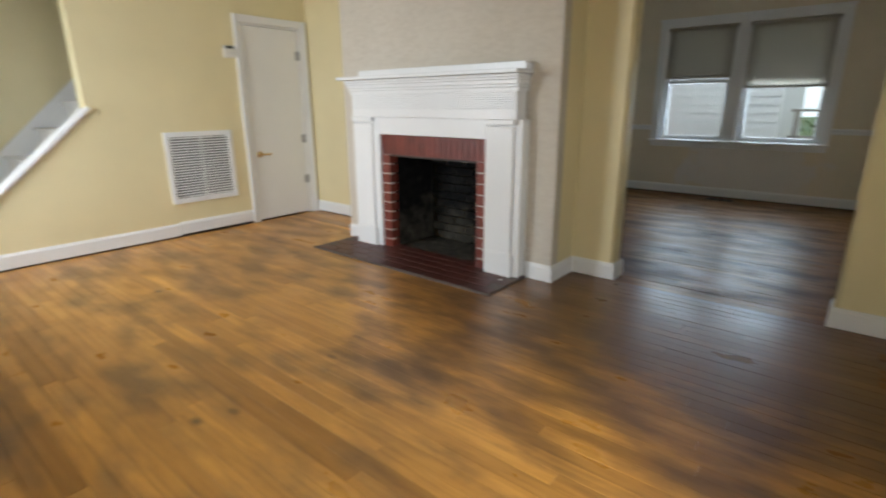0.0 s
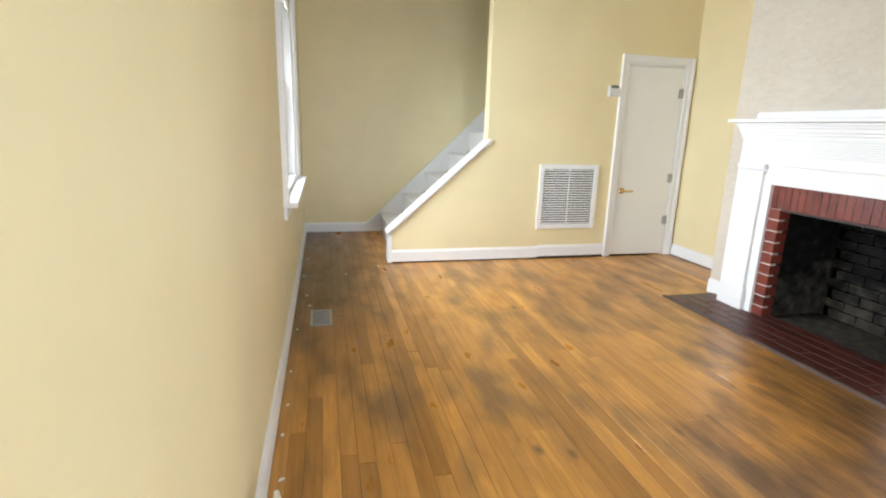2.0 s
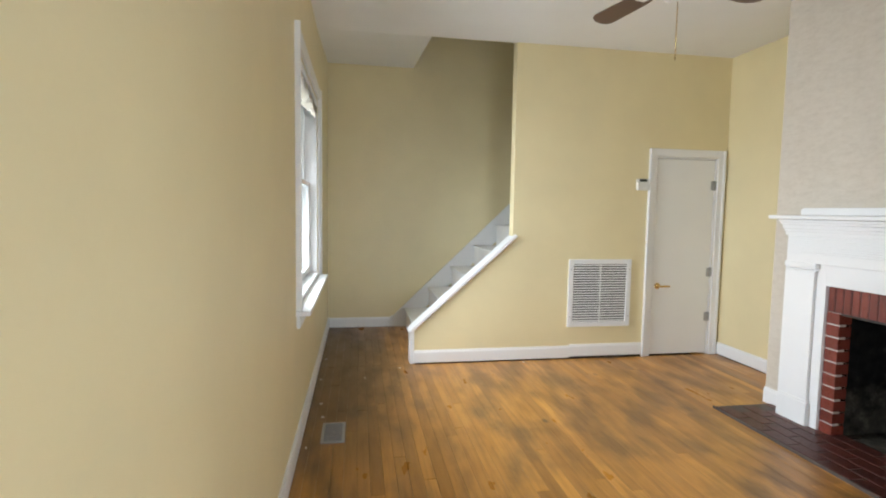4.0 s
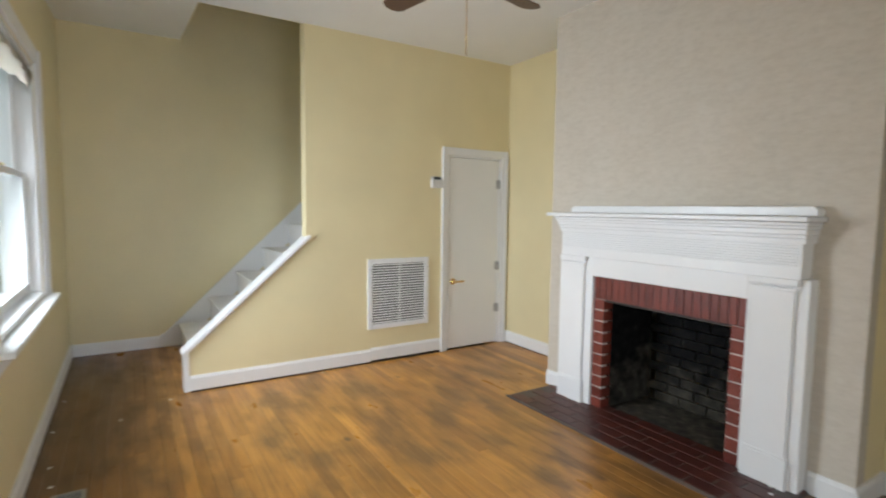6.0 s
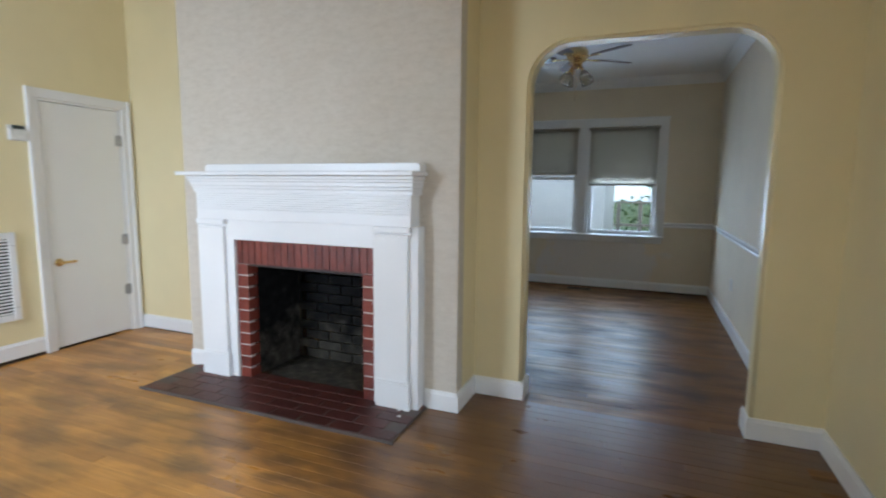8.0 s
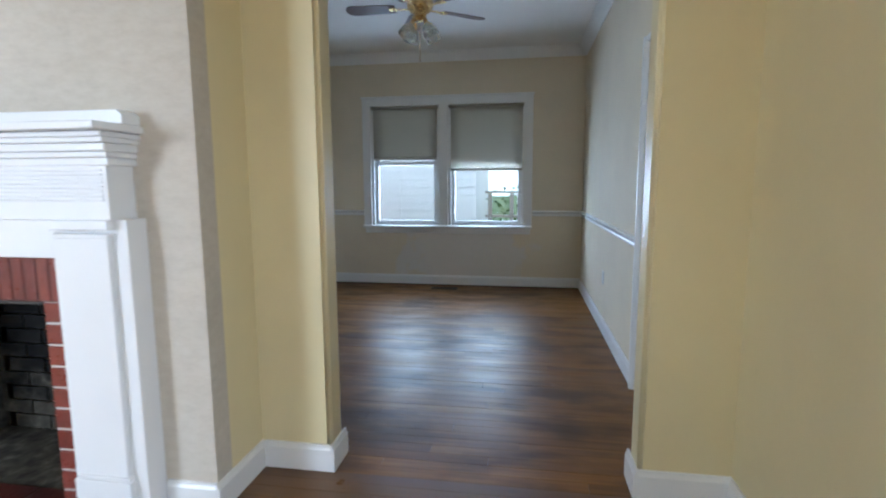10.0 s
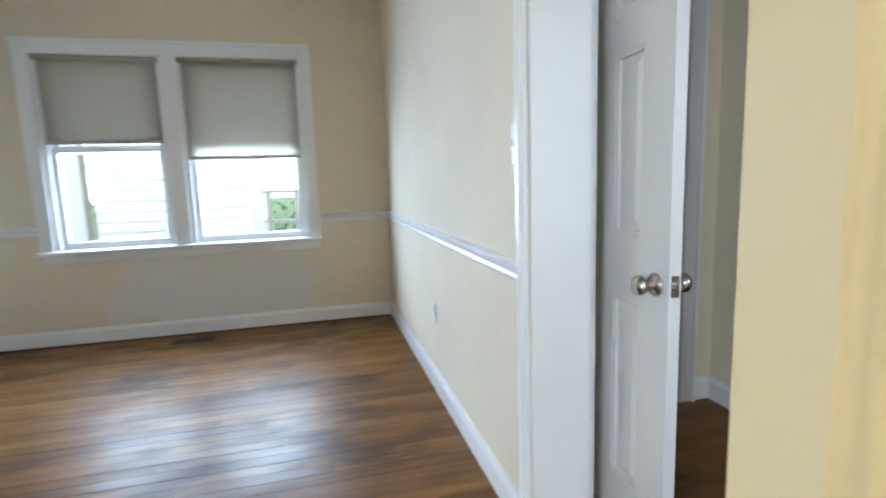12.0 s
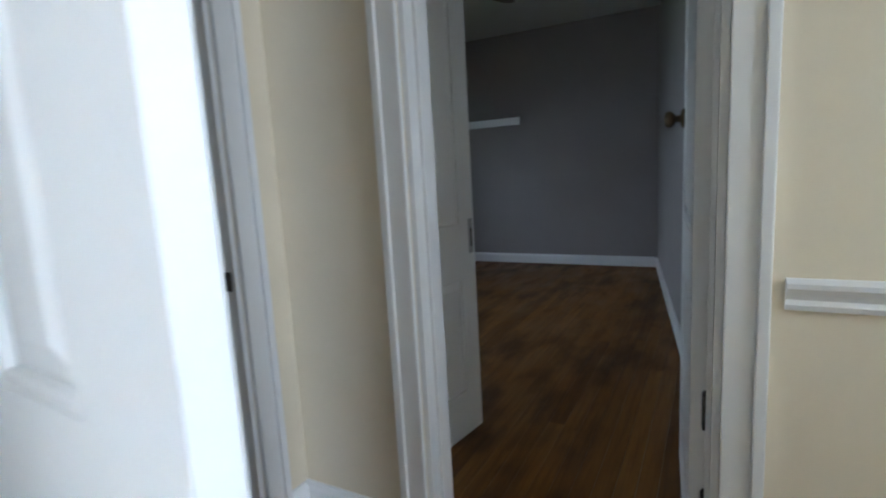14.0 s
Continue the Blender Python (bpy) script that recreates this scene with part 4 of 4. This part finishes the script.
def blind(y0, y1, z_low, label):
    e = thing("roller_blind", pose(0, 0, 0), label, "roller blind", group="dining window blinds")
    part("roller", lathe(bmesh.new(), [(0.019, y0), (0.019, y1)], 16, Matrix.Rotation(radians(-90), 4, "X")), BLINDCLOTH, e).location = (DX1 - 0.002, 0, 2.17)
    bm = bmesh.new()
    n = 14
    rows = []
    for i in range(n + 1):
        z = 2.165 + (z_low - 2.165) * i / n
        rows.append([bm.verts.new((DX1 + 0.012 + 0.003 * math.sin(3 * z + 5 * y), y, z)) for y in [y0 + 0.012 + (y1 - y0 - 0.024) * k / 6 for k in range(7)]])
    for a, b in zip(rows, rows[1:]):
        for k in range(6):
            bm.faces.new((a[k], a[k + 1], b[k + 1], b[k])).smooth = True
    bmesh.ops.solidify(bm, geom=list(bm.faces), thickness=0.0015)
    part("cloth", bm, BLINDCLOTH, e)
    part("hem_bar", boxed((DX1 + 0.005, y0 + 0.012, z_low - 0.014), (DX1 + 0.020, y1 - 0.012, z_low + 0.012), 0.004), BLINDCLOTH, e)
    for y in (y0, y1):
        part("bracket", boxed((DX1 - 0.021, y - 0.004, 2.145), (DX1 + 0.02, y + 0.004, 2.192), 0.002), PLASTIC, e)
    return e


blind(-3.558, -2.725, 1.56, "grey-beige roller blind half lowered in the window")
blind(-4.58, -3.688, 1.425, "grey-beige roller blind lowered a little further")

lwin = thing("window_living", pose(0, 0, 0), "tall white double-hung window with deep stool", "window", kind="structure")
wy0, wy1, wz0, wz1 = WIN
for y0, y1, z0, z1 in ((wy0 - 0.10, wy0, wz0 - 0.03, wz1 + 0.1), (wy1, wy1 + 0.10, wz0 - 0.03, wz1 + 0.1), (wy0, wy1, wz1, wz1 + 0.1)):
    part("casing_board", boxed((-0.005, y0, z0), (0.022, y1, z1), 0.004), TRIM, lwin)
for y0, y1 in ((wy0 - 0.104, wy0 - 0.08), (wy1 + 0.08, wy1 + 0.104)):
    part("casing_bead", boxed((0.0, y0, wz0 - 0.03), (0.034, y1, wz1 + 0.104), 0.004), TRIM, lwin)
part("stool", boxed((-0.1, wy0 - 0.12, wz0 - 0.058), (0.085, wy1 + 0.12, wz0 - 0.03), 0.006), TRIM, lwin)
part("sill_board", boxed((-0.1005, wy0 + 0.031, wz0 - 0.028), (0.004, wy1 - 0.031, wz0 + 0.004), 0.002), TRIM, lwin)
part("apron", boxed((0.001, wy0 - 0.09, wz0 - 0.14), (0.022, wy1 + 0.09, wz0 - 0.059), 0.005), TRIM, lwin)
for y0, y1 in ((wy0, wy0 + 0.03), (wy1 - 0.03, wy1)):
    part("frame_jamb", boxed((-0.215, y0, wz0), (-0.006, y1, wz1), 0.002), TRIM, lwin)
part("frame_head", boxed((-0.215, wy0 + 0.03, wz1 - 0.03), (-0.006, wy1 - 0.03, wz1), 0.002), TRIM, lwin)
part("frame_sill", boxed((-0.24, wy0 + 0.03, wz0 - 0.02), (-0.101, wy1 - 0.03, wz0 + 0.012), 0.002), TRIM, lwin)
sash(lwin, "lower_sash", "x", -0.10, wy0 + 0.031, wy1 - 0.031, wz0 + 0.013, 1.69)
sash(lwin, "upper_sash", "x", -0.14, wy0 + 0.031, wy1 - 0.031, 1.655, wz1 - 0.031)
part("sash_lock", boxed((-0.10, -0.68, 1.691), (-0.075, -0.62, 1.71), 0.004), BRASS, lwin)

wshade = thing("window_blind", pose(0, 0, 0), "faded beige roller shade rolled up at the window head", "roller blind")
part("roller", lathe(bmesh.new(), [(0.028, -0.0), (0.028, wy1 - wy0 - 0.08)], 18, pose(-0.035, wy0 + 0.04, wz1 - 0.075, -90)), BLINDCLOTH, wshade)
bm = bmesh.new()
rows = []
for i in range(9):
    rows.append([bm.verts.new((-0.012 + 0.012 * math.sin(2.2 * k + i * 0.5), wy0 + 0.05 + (wy1 - wy0 - 0.10) * k / 12, wz1 - 0.07 - (0.16 + 0.035 * math.sin(0.5 * k)) * i / 8)) for k in range(13)])
for a, b in zip(rows, rows[1:]):
    for k in range(12):
        bm.faces.new((a[k], a[k + 1], b[k + 1], b[k])).smooth = True
bmesh.ops.solidify(bm, geom=list(bm.faces), thickness=0.0015)
part("cloth", bm, BLINDCLOTH, wshade)

# unseen window, added to go with the hall's fill light
hwin = thing("window_hall", pose(0, 0, 0), "small white double-hung window added out of view to light the hall", "window", kind="structure")
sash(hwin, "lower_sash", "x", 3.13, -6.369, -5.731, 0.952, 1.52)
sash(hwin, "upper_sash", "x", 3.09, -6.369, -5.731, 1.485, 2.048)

kwin = thing("window_kitchen", pose(0, 0, 0), "white double-hung kitchen window", "window", kind="structure")
for y0, y1, z0, z1 in ((-0.29, -0.2, 0.80, 2.11), (0.2, 0.29, 0.80, 2.11), (-0.2, 0.2, 2.02, 2.11), (-0.2, 0.2, 0.80, 0.88)):
    part("casing_board", boxed((10.178, y0, z0), (10.21, y1, z1), 0.004), TRIM, kwin)
sash(kwin, "lower_sash", "x", 10.25, -0.198, 0.198, 0.882, 1.46)
sash(kwin, "upper_sash", "x", 10.30, -0.198, 0.198, 1.43, 2.018)


# ---- ceiling fans ----
def fan(place, turn, blades, drop, span, blade_mat, body_mat, label, lights=0):
    e = thing("ceiling_fan", pose(*place, 0, 0, turn), label, "ceiling fan")
    part("canopy", lathe(bmesh.new(), [(0.065, 0), (0.062, -0.03), (0.03, -0.06), (0.014, -0.065)], 24), body_mat, e)
    part("rod", lathe(bmesh.new(), [(0.012, -drop + 0.10), (0.012, -0.05)], 12), body_mat, e)
    part("motor", lathe(bmesh.new(), [(0.03, -drop + 0.11), (0.09, -drop + 0.09), (0.105, -drop + 0.05), (0.105, -drop + 0.005), (0.08, -drop - 0.03), (0.05, -drop - 0.045), (0.045, -drop - 0.09), (0.02, -drop - 0.10)], 28), body_mat, e)
    for i in range(blades):
        m = Matrix.Rotation(2 * math.pi * i / blades, 4, "Z")
        bm = boxed((0.09, -0.014, -drop - 0.012), (0.22, 0.014, -drop - 0.004), 0.003)
        box(bm, (0.19, -0.035, -drop - 0.010), (0.25, 0.035, -drop - 0.004), 0.003)
        bmesh.ops.transform(bm, matrix=m, verts=bm.verts)
        iron = part("blade_iron", bm, body_mat, e)
        outline = [(0.20, -0.05), (0.24, -0.058), (span - 0.06, -0.07), (span - 0.02, -0.055), (span, -0.02), (span, 0.02), (span - 0.02, 0.055), (span - 0.06, 0.07), (0.24, 0.058), (0.20, 0.05)]
        bm = prism(outline, "z", -0.004, 0.004, 0.0015)
        bmesh.ops.transform(bm, matrix=m @ Matrix.Translation((0, 0, -drop)) @ Matrix.Rotation(radians(11), 4, "X"), verts=bm.verts)
        part("blade", bm, blade_mat, iron, "dark wooden fan blade")
    for i in range(lights):
        m = Matrix.Rotation(2 * math.pi * (i + 0.3) / lights, 4, "Z") @ Matrix.Translation((0.06, 0, -drop - 0.10)) @ Matrix.Rotation(radians(-32), 4, "Y")
        arm = part("lamp_arm", lathe(bmesh.new(), [(0.018, 0.0), (0.02, -0.04), (0.024, -0.05)], 14, m), BRASS, e)
        part("lamp_shade", lathe(bmesh.new(), [(0.026, -0.05), (0.045, -0.075), (0.055, -0.11), (0.062, -0.155), (0.060, -0.155), (0.052, -0.11), (0.042, -0.077), (0.024, -0.052)], 20, m), FROSTED, arm, "clear ribbed glass shade")
    part("pull_chain", lathe(bmesh.new(), [(0.0025, -drop - 0.40), (0.0025, -drop - 0.09)], 6, Matrix.Translation((0.03, 0, 0))), BRASS, e)
    return e


fan((2.0, -2.15, H), 12, 4, 0.36, 0.62, FANWOOD, TRIM, "white ceiling fan with dark wooden blades, at rest")
fan((6.0, -3.75, HD), 20, 5, 0.16, 0.60, FANWOOD, BRASS, "brass ceiling fan with dark blades and glass lamp shades", 4)
fan((6.1, -8.9, 2.8), 35, 5, 0.3, 0.60, FANWOOD, BRASS, "dark ceiling fan in the bedroom", 0)

# ---- small fittings ----
sw = thing("light_switch", pose(5.052, DY0, 1.24), "white double light switch plate beside the doorway", "light switch")
part("plate", boxed((-0.04, 0.001, 0), (0.04, 0.007, 0.125), 0.003), PLASTIC, sw)
for x in (-0.018, 0.018):
    part("toggle", boxed((x - 0.006, 0.007, 0.052), (x + 0.006, 0.020, 0.074), 0.003), PLASTIC, sw)
out = thing("wall_outlet", pose(6.28, DY0, 0.40), "white wall outlet plate on the dining wall", "outlet")
part("plate", boxed((-0.036, 0.001, 0), (0.036, 0.006, 0.115), 0.003), PLASTIC, out)
for z in (0.022, 0.068):
    part("socket", boxed((-0.017, 0.006, z), (0.017, 0.008, z + 0.028), 0.002), PLASTIC, out)
for name, y0, y1, h, off, lean in (("loose_trim_board", -4.4, -3.46, 0.0, 0.045, 7), ("loose_trim_strip", -4.4, -3.38, 0.0, 0.075, 10)):
    bm = boxed((-0.008, y0, 0.0), (0.008, y1, 0.26 if "board" in name else 0.18), 0.003)
    e = tagged(link_mesh(name, bm, TRIM), "white painted offcut of trim leaning against the wall", "trim offcut")
    e.matrix_world = pose(off + 0.03, 0, 0.002, 0, -lean, 0)
shelf = tagged(link_mesh("trim_window_apron", boxed((6.55, -11.45, 1.72), (7.3, -11.41, 1.81), 0.006), TRIM), "white painted ledge on the bedroom wall", "trim", kind="structure")

chips = random.Random(21)
chip_at = [(0.06, 0.25), (0.05, -0.35), (0.09, -0.9), (0.05, -1.6), (0.12, -1.15), (0.74, -0.10), (0.045, -2.2), (0.05, -2.55), (0.045, -2.8), (0.06, -3.1), (0.42, -0.35), (1.95, -0.06), (3.38, -3.12), (3.30, -3.16)]
for x, y in chip_at:
    bm = bmesh.new()
    ring = [(0.004 + 0.011 * chips.random(), a * 1.256 + chips.random() * 0.6) for a in range(5)]
    top = [bm.verts.new((r * math.cos(a), r * math.sin(a), 0.0035)) for r, a in ring]
    low = [bm.verts.new((r * math.cos(a), r * math.sin(a), 0.0)) for r, a in ring]
    bm.faces.new(top)
    bm.faces.new(low[::-1])
    for i in range(5):
        bm.faces.new((low[i], low[(i + 1) % 5], top[(i + 1) % 5], top[i]))
    o = tagged(link_mesh("paint_chip", bm, TRIM), "white flake of paint fallen by the wall", "paint chip", group="paint chips on the floor")
    o.location = (x, y, 0.0185 if x > 3 else 0.0005)

# ---- outdoors ----
shed = thing("outbuilding", pose(0, 0, 0), "white clapboard outbuilding with a low roof", "building")
part("wall", boxed((13.5, -3.5, -0.5), (18, -1.0, 3.6)), SIDING, shed)
for i in range(22):
    z = -0.45 + i * 0.18
    part("clapboard", prism([(13.5, z), (13.475, z), (13.49, z + 0.178), (13.5, z + 0.178)], "y", -3.52, -0.98), SIDING, shed)
part("roof", prism([(-3.8, 3.6), (-2.25, 4.6), (-0.7, 3.6)], "x", 13.2, 18.3), GREYWOOD, shed)
rail = thing("deck_railing", pose(0, 0, 0), "weathered wooden deck railing in the yard", "railing")
for i in range(7):
    y = -3.9 - i * 0.45
    part("post", boxed((12.5, y - 0.04, -0.47), (12.58, y + 0.04, 1.05), 0.005), GREYWOOD, rail)
part("top_rail", boxed((12.48, -6.8, 1.05), (12.60, -3.8, 1.10), 0.005), GREYWOOD, rail)
part("low_rail", boxed((12.5, -6.8, 0.55), (12.58, -3.8, 0.60), 0.005), GREYWOOD, rail)
bin_ = thing("yard_bin", pose(12.6, -0.5, -0.45), "red plastic bin beside the outbuilding", "bin")
part("body", prism([(-0.25, 0), (0.25, 0), (0.3, 1.2), (-0.3, 1.2)], "y", -0.3, 0.3, 0.03), REDPAINT, bin_)
part("lid", boxed((-0.33, -0.33, 1.2), (0.33, 0.33, 1.27), 0.02), REDPAINT, bin_)


def bush(place, radius, height, seed, count, label):
    rnd = random.Random(seed)
    e = thing("bush", pose(*place), label, "bush", group="bushes in the yard")
    part("stem", lathe(bmesh.new(), [(0.05, 0), (0.03, height * 0.5), (0.01, height * 0.8)], 8), GREYWOOD, e)
    bm = bmesh.new()
    for _ in range(count):
        a, u, w = rnd.uniform(0, 6.283), rnd.random() ** 0.5, rnd.random()
        r = radius * u * (0.55 + 0.6 * math.sin(3.1 * w + 0.3)) * (0.8 + 0.3 * math.sin(3 * a + seed))
        c = Vector((r * math.cos(a), r * math.sin(a), height * (0.1 + 0.95 * w)))
        q = Euler((rnd.uniform(-1, 1), rnd.uniform(-1, 1), rnd.uniform(0, 6.3))).to_matrix()
        s = rnd.uniform(0.05, 0.11)
        bm.faces.new([bm.verts.new(c + q @ Vector(p)) for p in ((-s, 0, 0), (0, -s * 0.45, 0.01), (s, 0, 0), (0, s * 0.45, 0.01))])
    part("leaves", bm, LEAF, e)


bush((15.5, -5.2, -0.45), 1.3, 2.2, 3, 1800, "leafy green bush behind the railing")
bush((17.0, -7.0, -0.45), 1.8, 3.6, 5, 2200, "tall leafy green bush in the yard")
bush((14.5, 0.9, -0.45), 1.6, 3.0, 9, 2200, "leafy green bush by the kitchen window")
bush((13.5, 2.2, -0.45), 1.5, 3.2, 11, 2000, "leafy green bush by the kitchen window")
bush((-5.0, -1.5, -0.45), 1.8, 3.2, 13, 2200, "leafy green shrub outside the living room window")
bush((-5.5, 1.8, -0.45), 2.0, 4.2, 15, 2400, "tall green shrub outside the living room window")


# ---- pieces: bricks, boards, tiles ----
def shared(name, data, parent, x, y, z, mat=None):
    o = new(name, data)
    o.parent = parent
    o.location = (x, y, z)
    return o


def brick_data(name, lx, ly, lz, mat, bevel=0.004):
    me = bpy.data.meshes.new(name)
    bm = boxed((-lx / 2, -ly / 2, -lz / 2), (lx / 2, ly / 2, lz / 2))
    bmesh.ops.bevel(bm, geom=list(bm.edges), offset=bevel, segments=1, affect="EDGES")
    bm.to_mesh(me)
    bm.free()
    me.materials.append(mat)
    return me


N = 20
soldier = brick_data("brick", 0.05, (FB[1] - FB[0] + 0.184) / N - 0.008, 0.162, REDBRICK)
for i in range(N):
    y = FB[0] - 0.092 + (i + 0.5) * (FB[1] - FB[0] + 0.184) / N
    shared("brick", soldier, face, BX + 0.026, y, FB[3] + 0.085)
course = brick_data("brick", 0.10, 0.094, 0.074, REDBRICK)
for s in (FB[0] - 0.046, FB[1] + 0.046):
    for i in range(10):
        shared("brick", course, face, BX + 0.051, s, 0.042 + i * 0.0832)
paver = brick_data("brick", 0.094, 0.196, 0.02, HEARTHBRICK, 0.0018)
for i in range(5):
    for j in range(9):
        y = HY0 + 0.105 + j * 0.2085 + (0.1 if i % 2 else 0.0)
        if y < HY1 - 0.09:
            shared("brick", paver, hearth, HX0 + 0.052 + i * 0.1025, y, 0.006)
fire_back = brick_data("firebrick", 0.009, 0.207, 0.070, SOOT, 0.003)
for i in range(12):
    for j in range(4):
        shared("firebrick", fire_back, firebox, FX - 0.004, FB[0] + 0.10 + j * 0.215 + (0.1 if i % 2 else 0), 0.045 + i * 0.076)

rnd = random.Random(4)


def boards(parent, x0, x1, y0, y1, width, mat, joined=False, skip=None):
    """Floorboards running along y, with staggered butt joints."""
    n = max(1, round((x1 - x0) / width))
    w = (x1 - x0) / n
    data = {}
    bm = bmesh.new() if joined else None
    for i in range(n):
        y = y0
        first = True
        while y < y1 - 0.02:
            l = rnd.choice((1.2, 1.6, 2.0, 2.6))
            if first:
                l *= rnd.uniform(0.3, 1.0)
            first = False
            end = min(y1, y + l)
            if y1 - end < 0.4:
                end = y1
            cx, cy, ly = x0 + (i + 0.5) * w, (y + end) / 2, round(end - y, 3)
            drop = rnd.uniform(-0.0012, 0.0)
            if joined:
                box(bm, (cx - w / 2 + 0.001, y + 0.0008, -0.02), (cx + w / 2 - 0.001, end - 0.0008, drop))
            else:
                if ly not in data:
                    me = bpy.data.meshes.new("floorboard")
                    b = boxed((-w / 2 + 0.0006, -ly / 2 + 0.0006, -0.02), (w / 2 - 0.0006, ly / 2 - 0.0006, 0))
                    top = [e for e in b.edges if all(v.co.z > -0.001 for v in e.verts)]
                    bmesh.ops.bevel(b, geom=top, offset=0.0009, segments=1, affect="EDGES")
                    b.to_mesh(me)
                    b.free()
                    me.materials.append(mat)
                    data[ly] = me
                shared("floorboard", data[ly], parent, cx, cy, drop).rotation_euler.y = rnd.uniform(-0.007, 0.007)
            y = end
    if joined:
        o = part("floorboards", bm, mat, parent)
        o["kind"] = "stuff"


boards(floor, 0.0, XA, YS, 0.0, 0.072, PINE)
boards(floor, 0.0, 0.95, 0.0, YL, 0.072, PINE, True)
boards(floor, XA, XN + 0.1, CY1 - 0.2, 0.12, 0.072, PINE, True)
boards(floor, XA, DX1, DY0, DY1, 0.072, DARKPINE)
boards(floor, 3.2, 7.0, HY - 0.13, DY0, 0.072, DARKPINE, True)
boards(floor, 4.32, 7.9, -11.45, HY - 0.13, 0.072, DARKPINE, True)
tile = brick_data("floor_tile", 0.325, 0.325, 0.02, KTILE, 0.002)
part("kitchen_bed", boxed((5.32, DY1 + 0.0, -0.022), (10.2, 2.2, -0.006)), GROUT, floor)
for i in range(14):
    for j in range(12):
        shared("floor_tile", tile, floor, 5.50 + i * 0.335, DY1 + 0.31 + j * 0.335, -0.004)
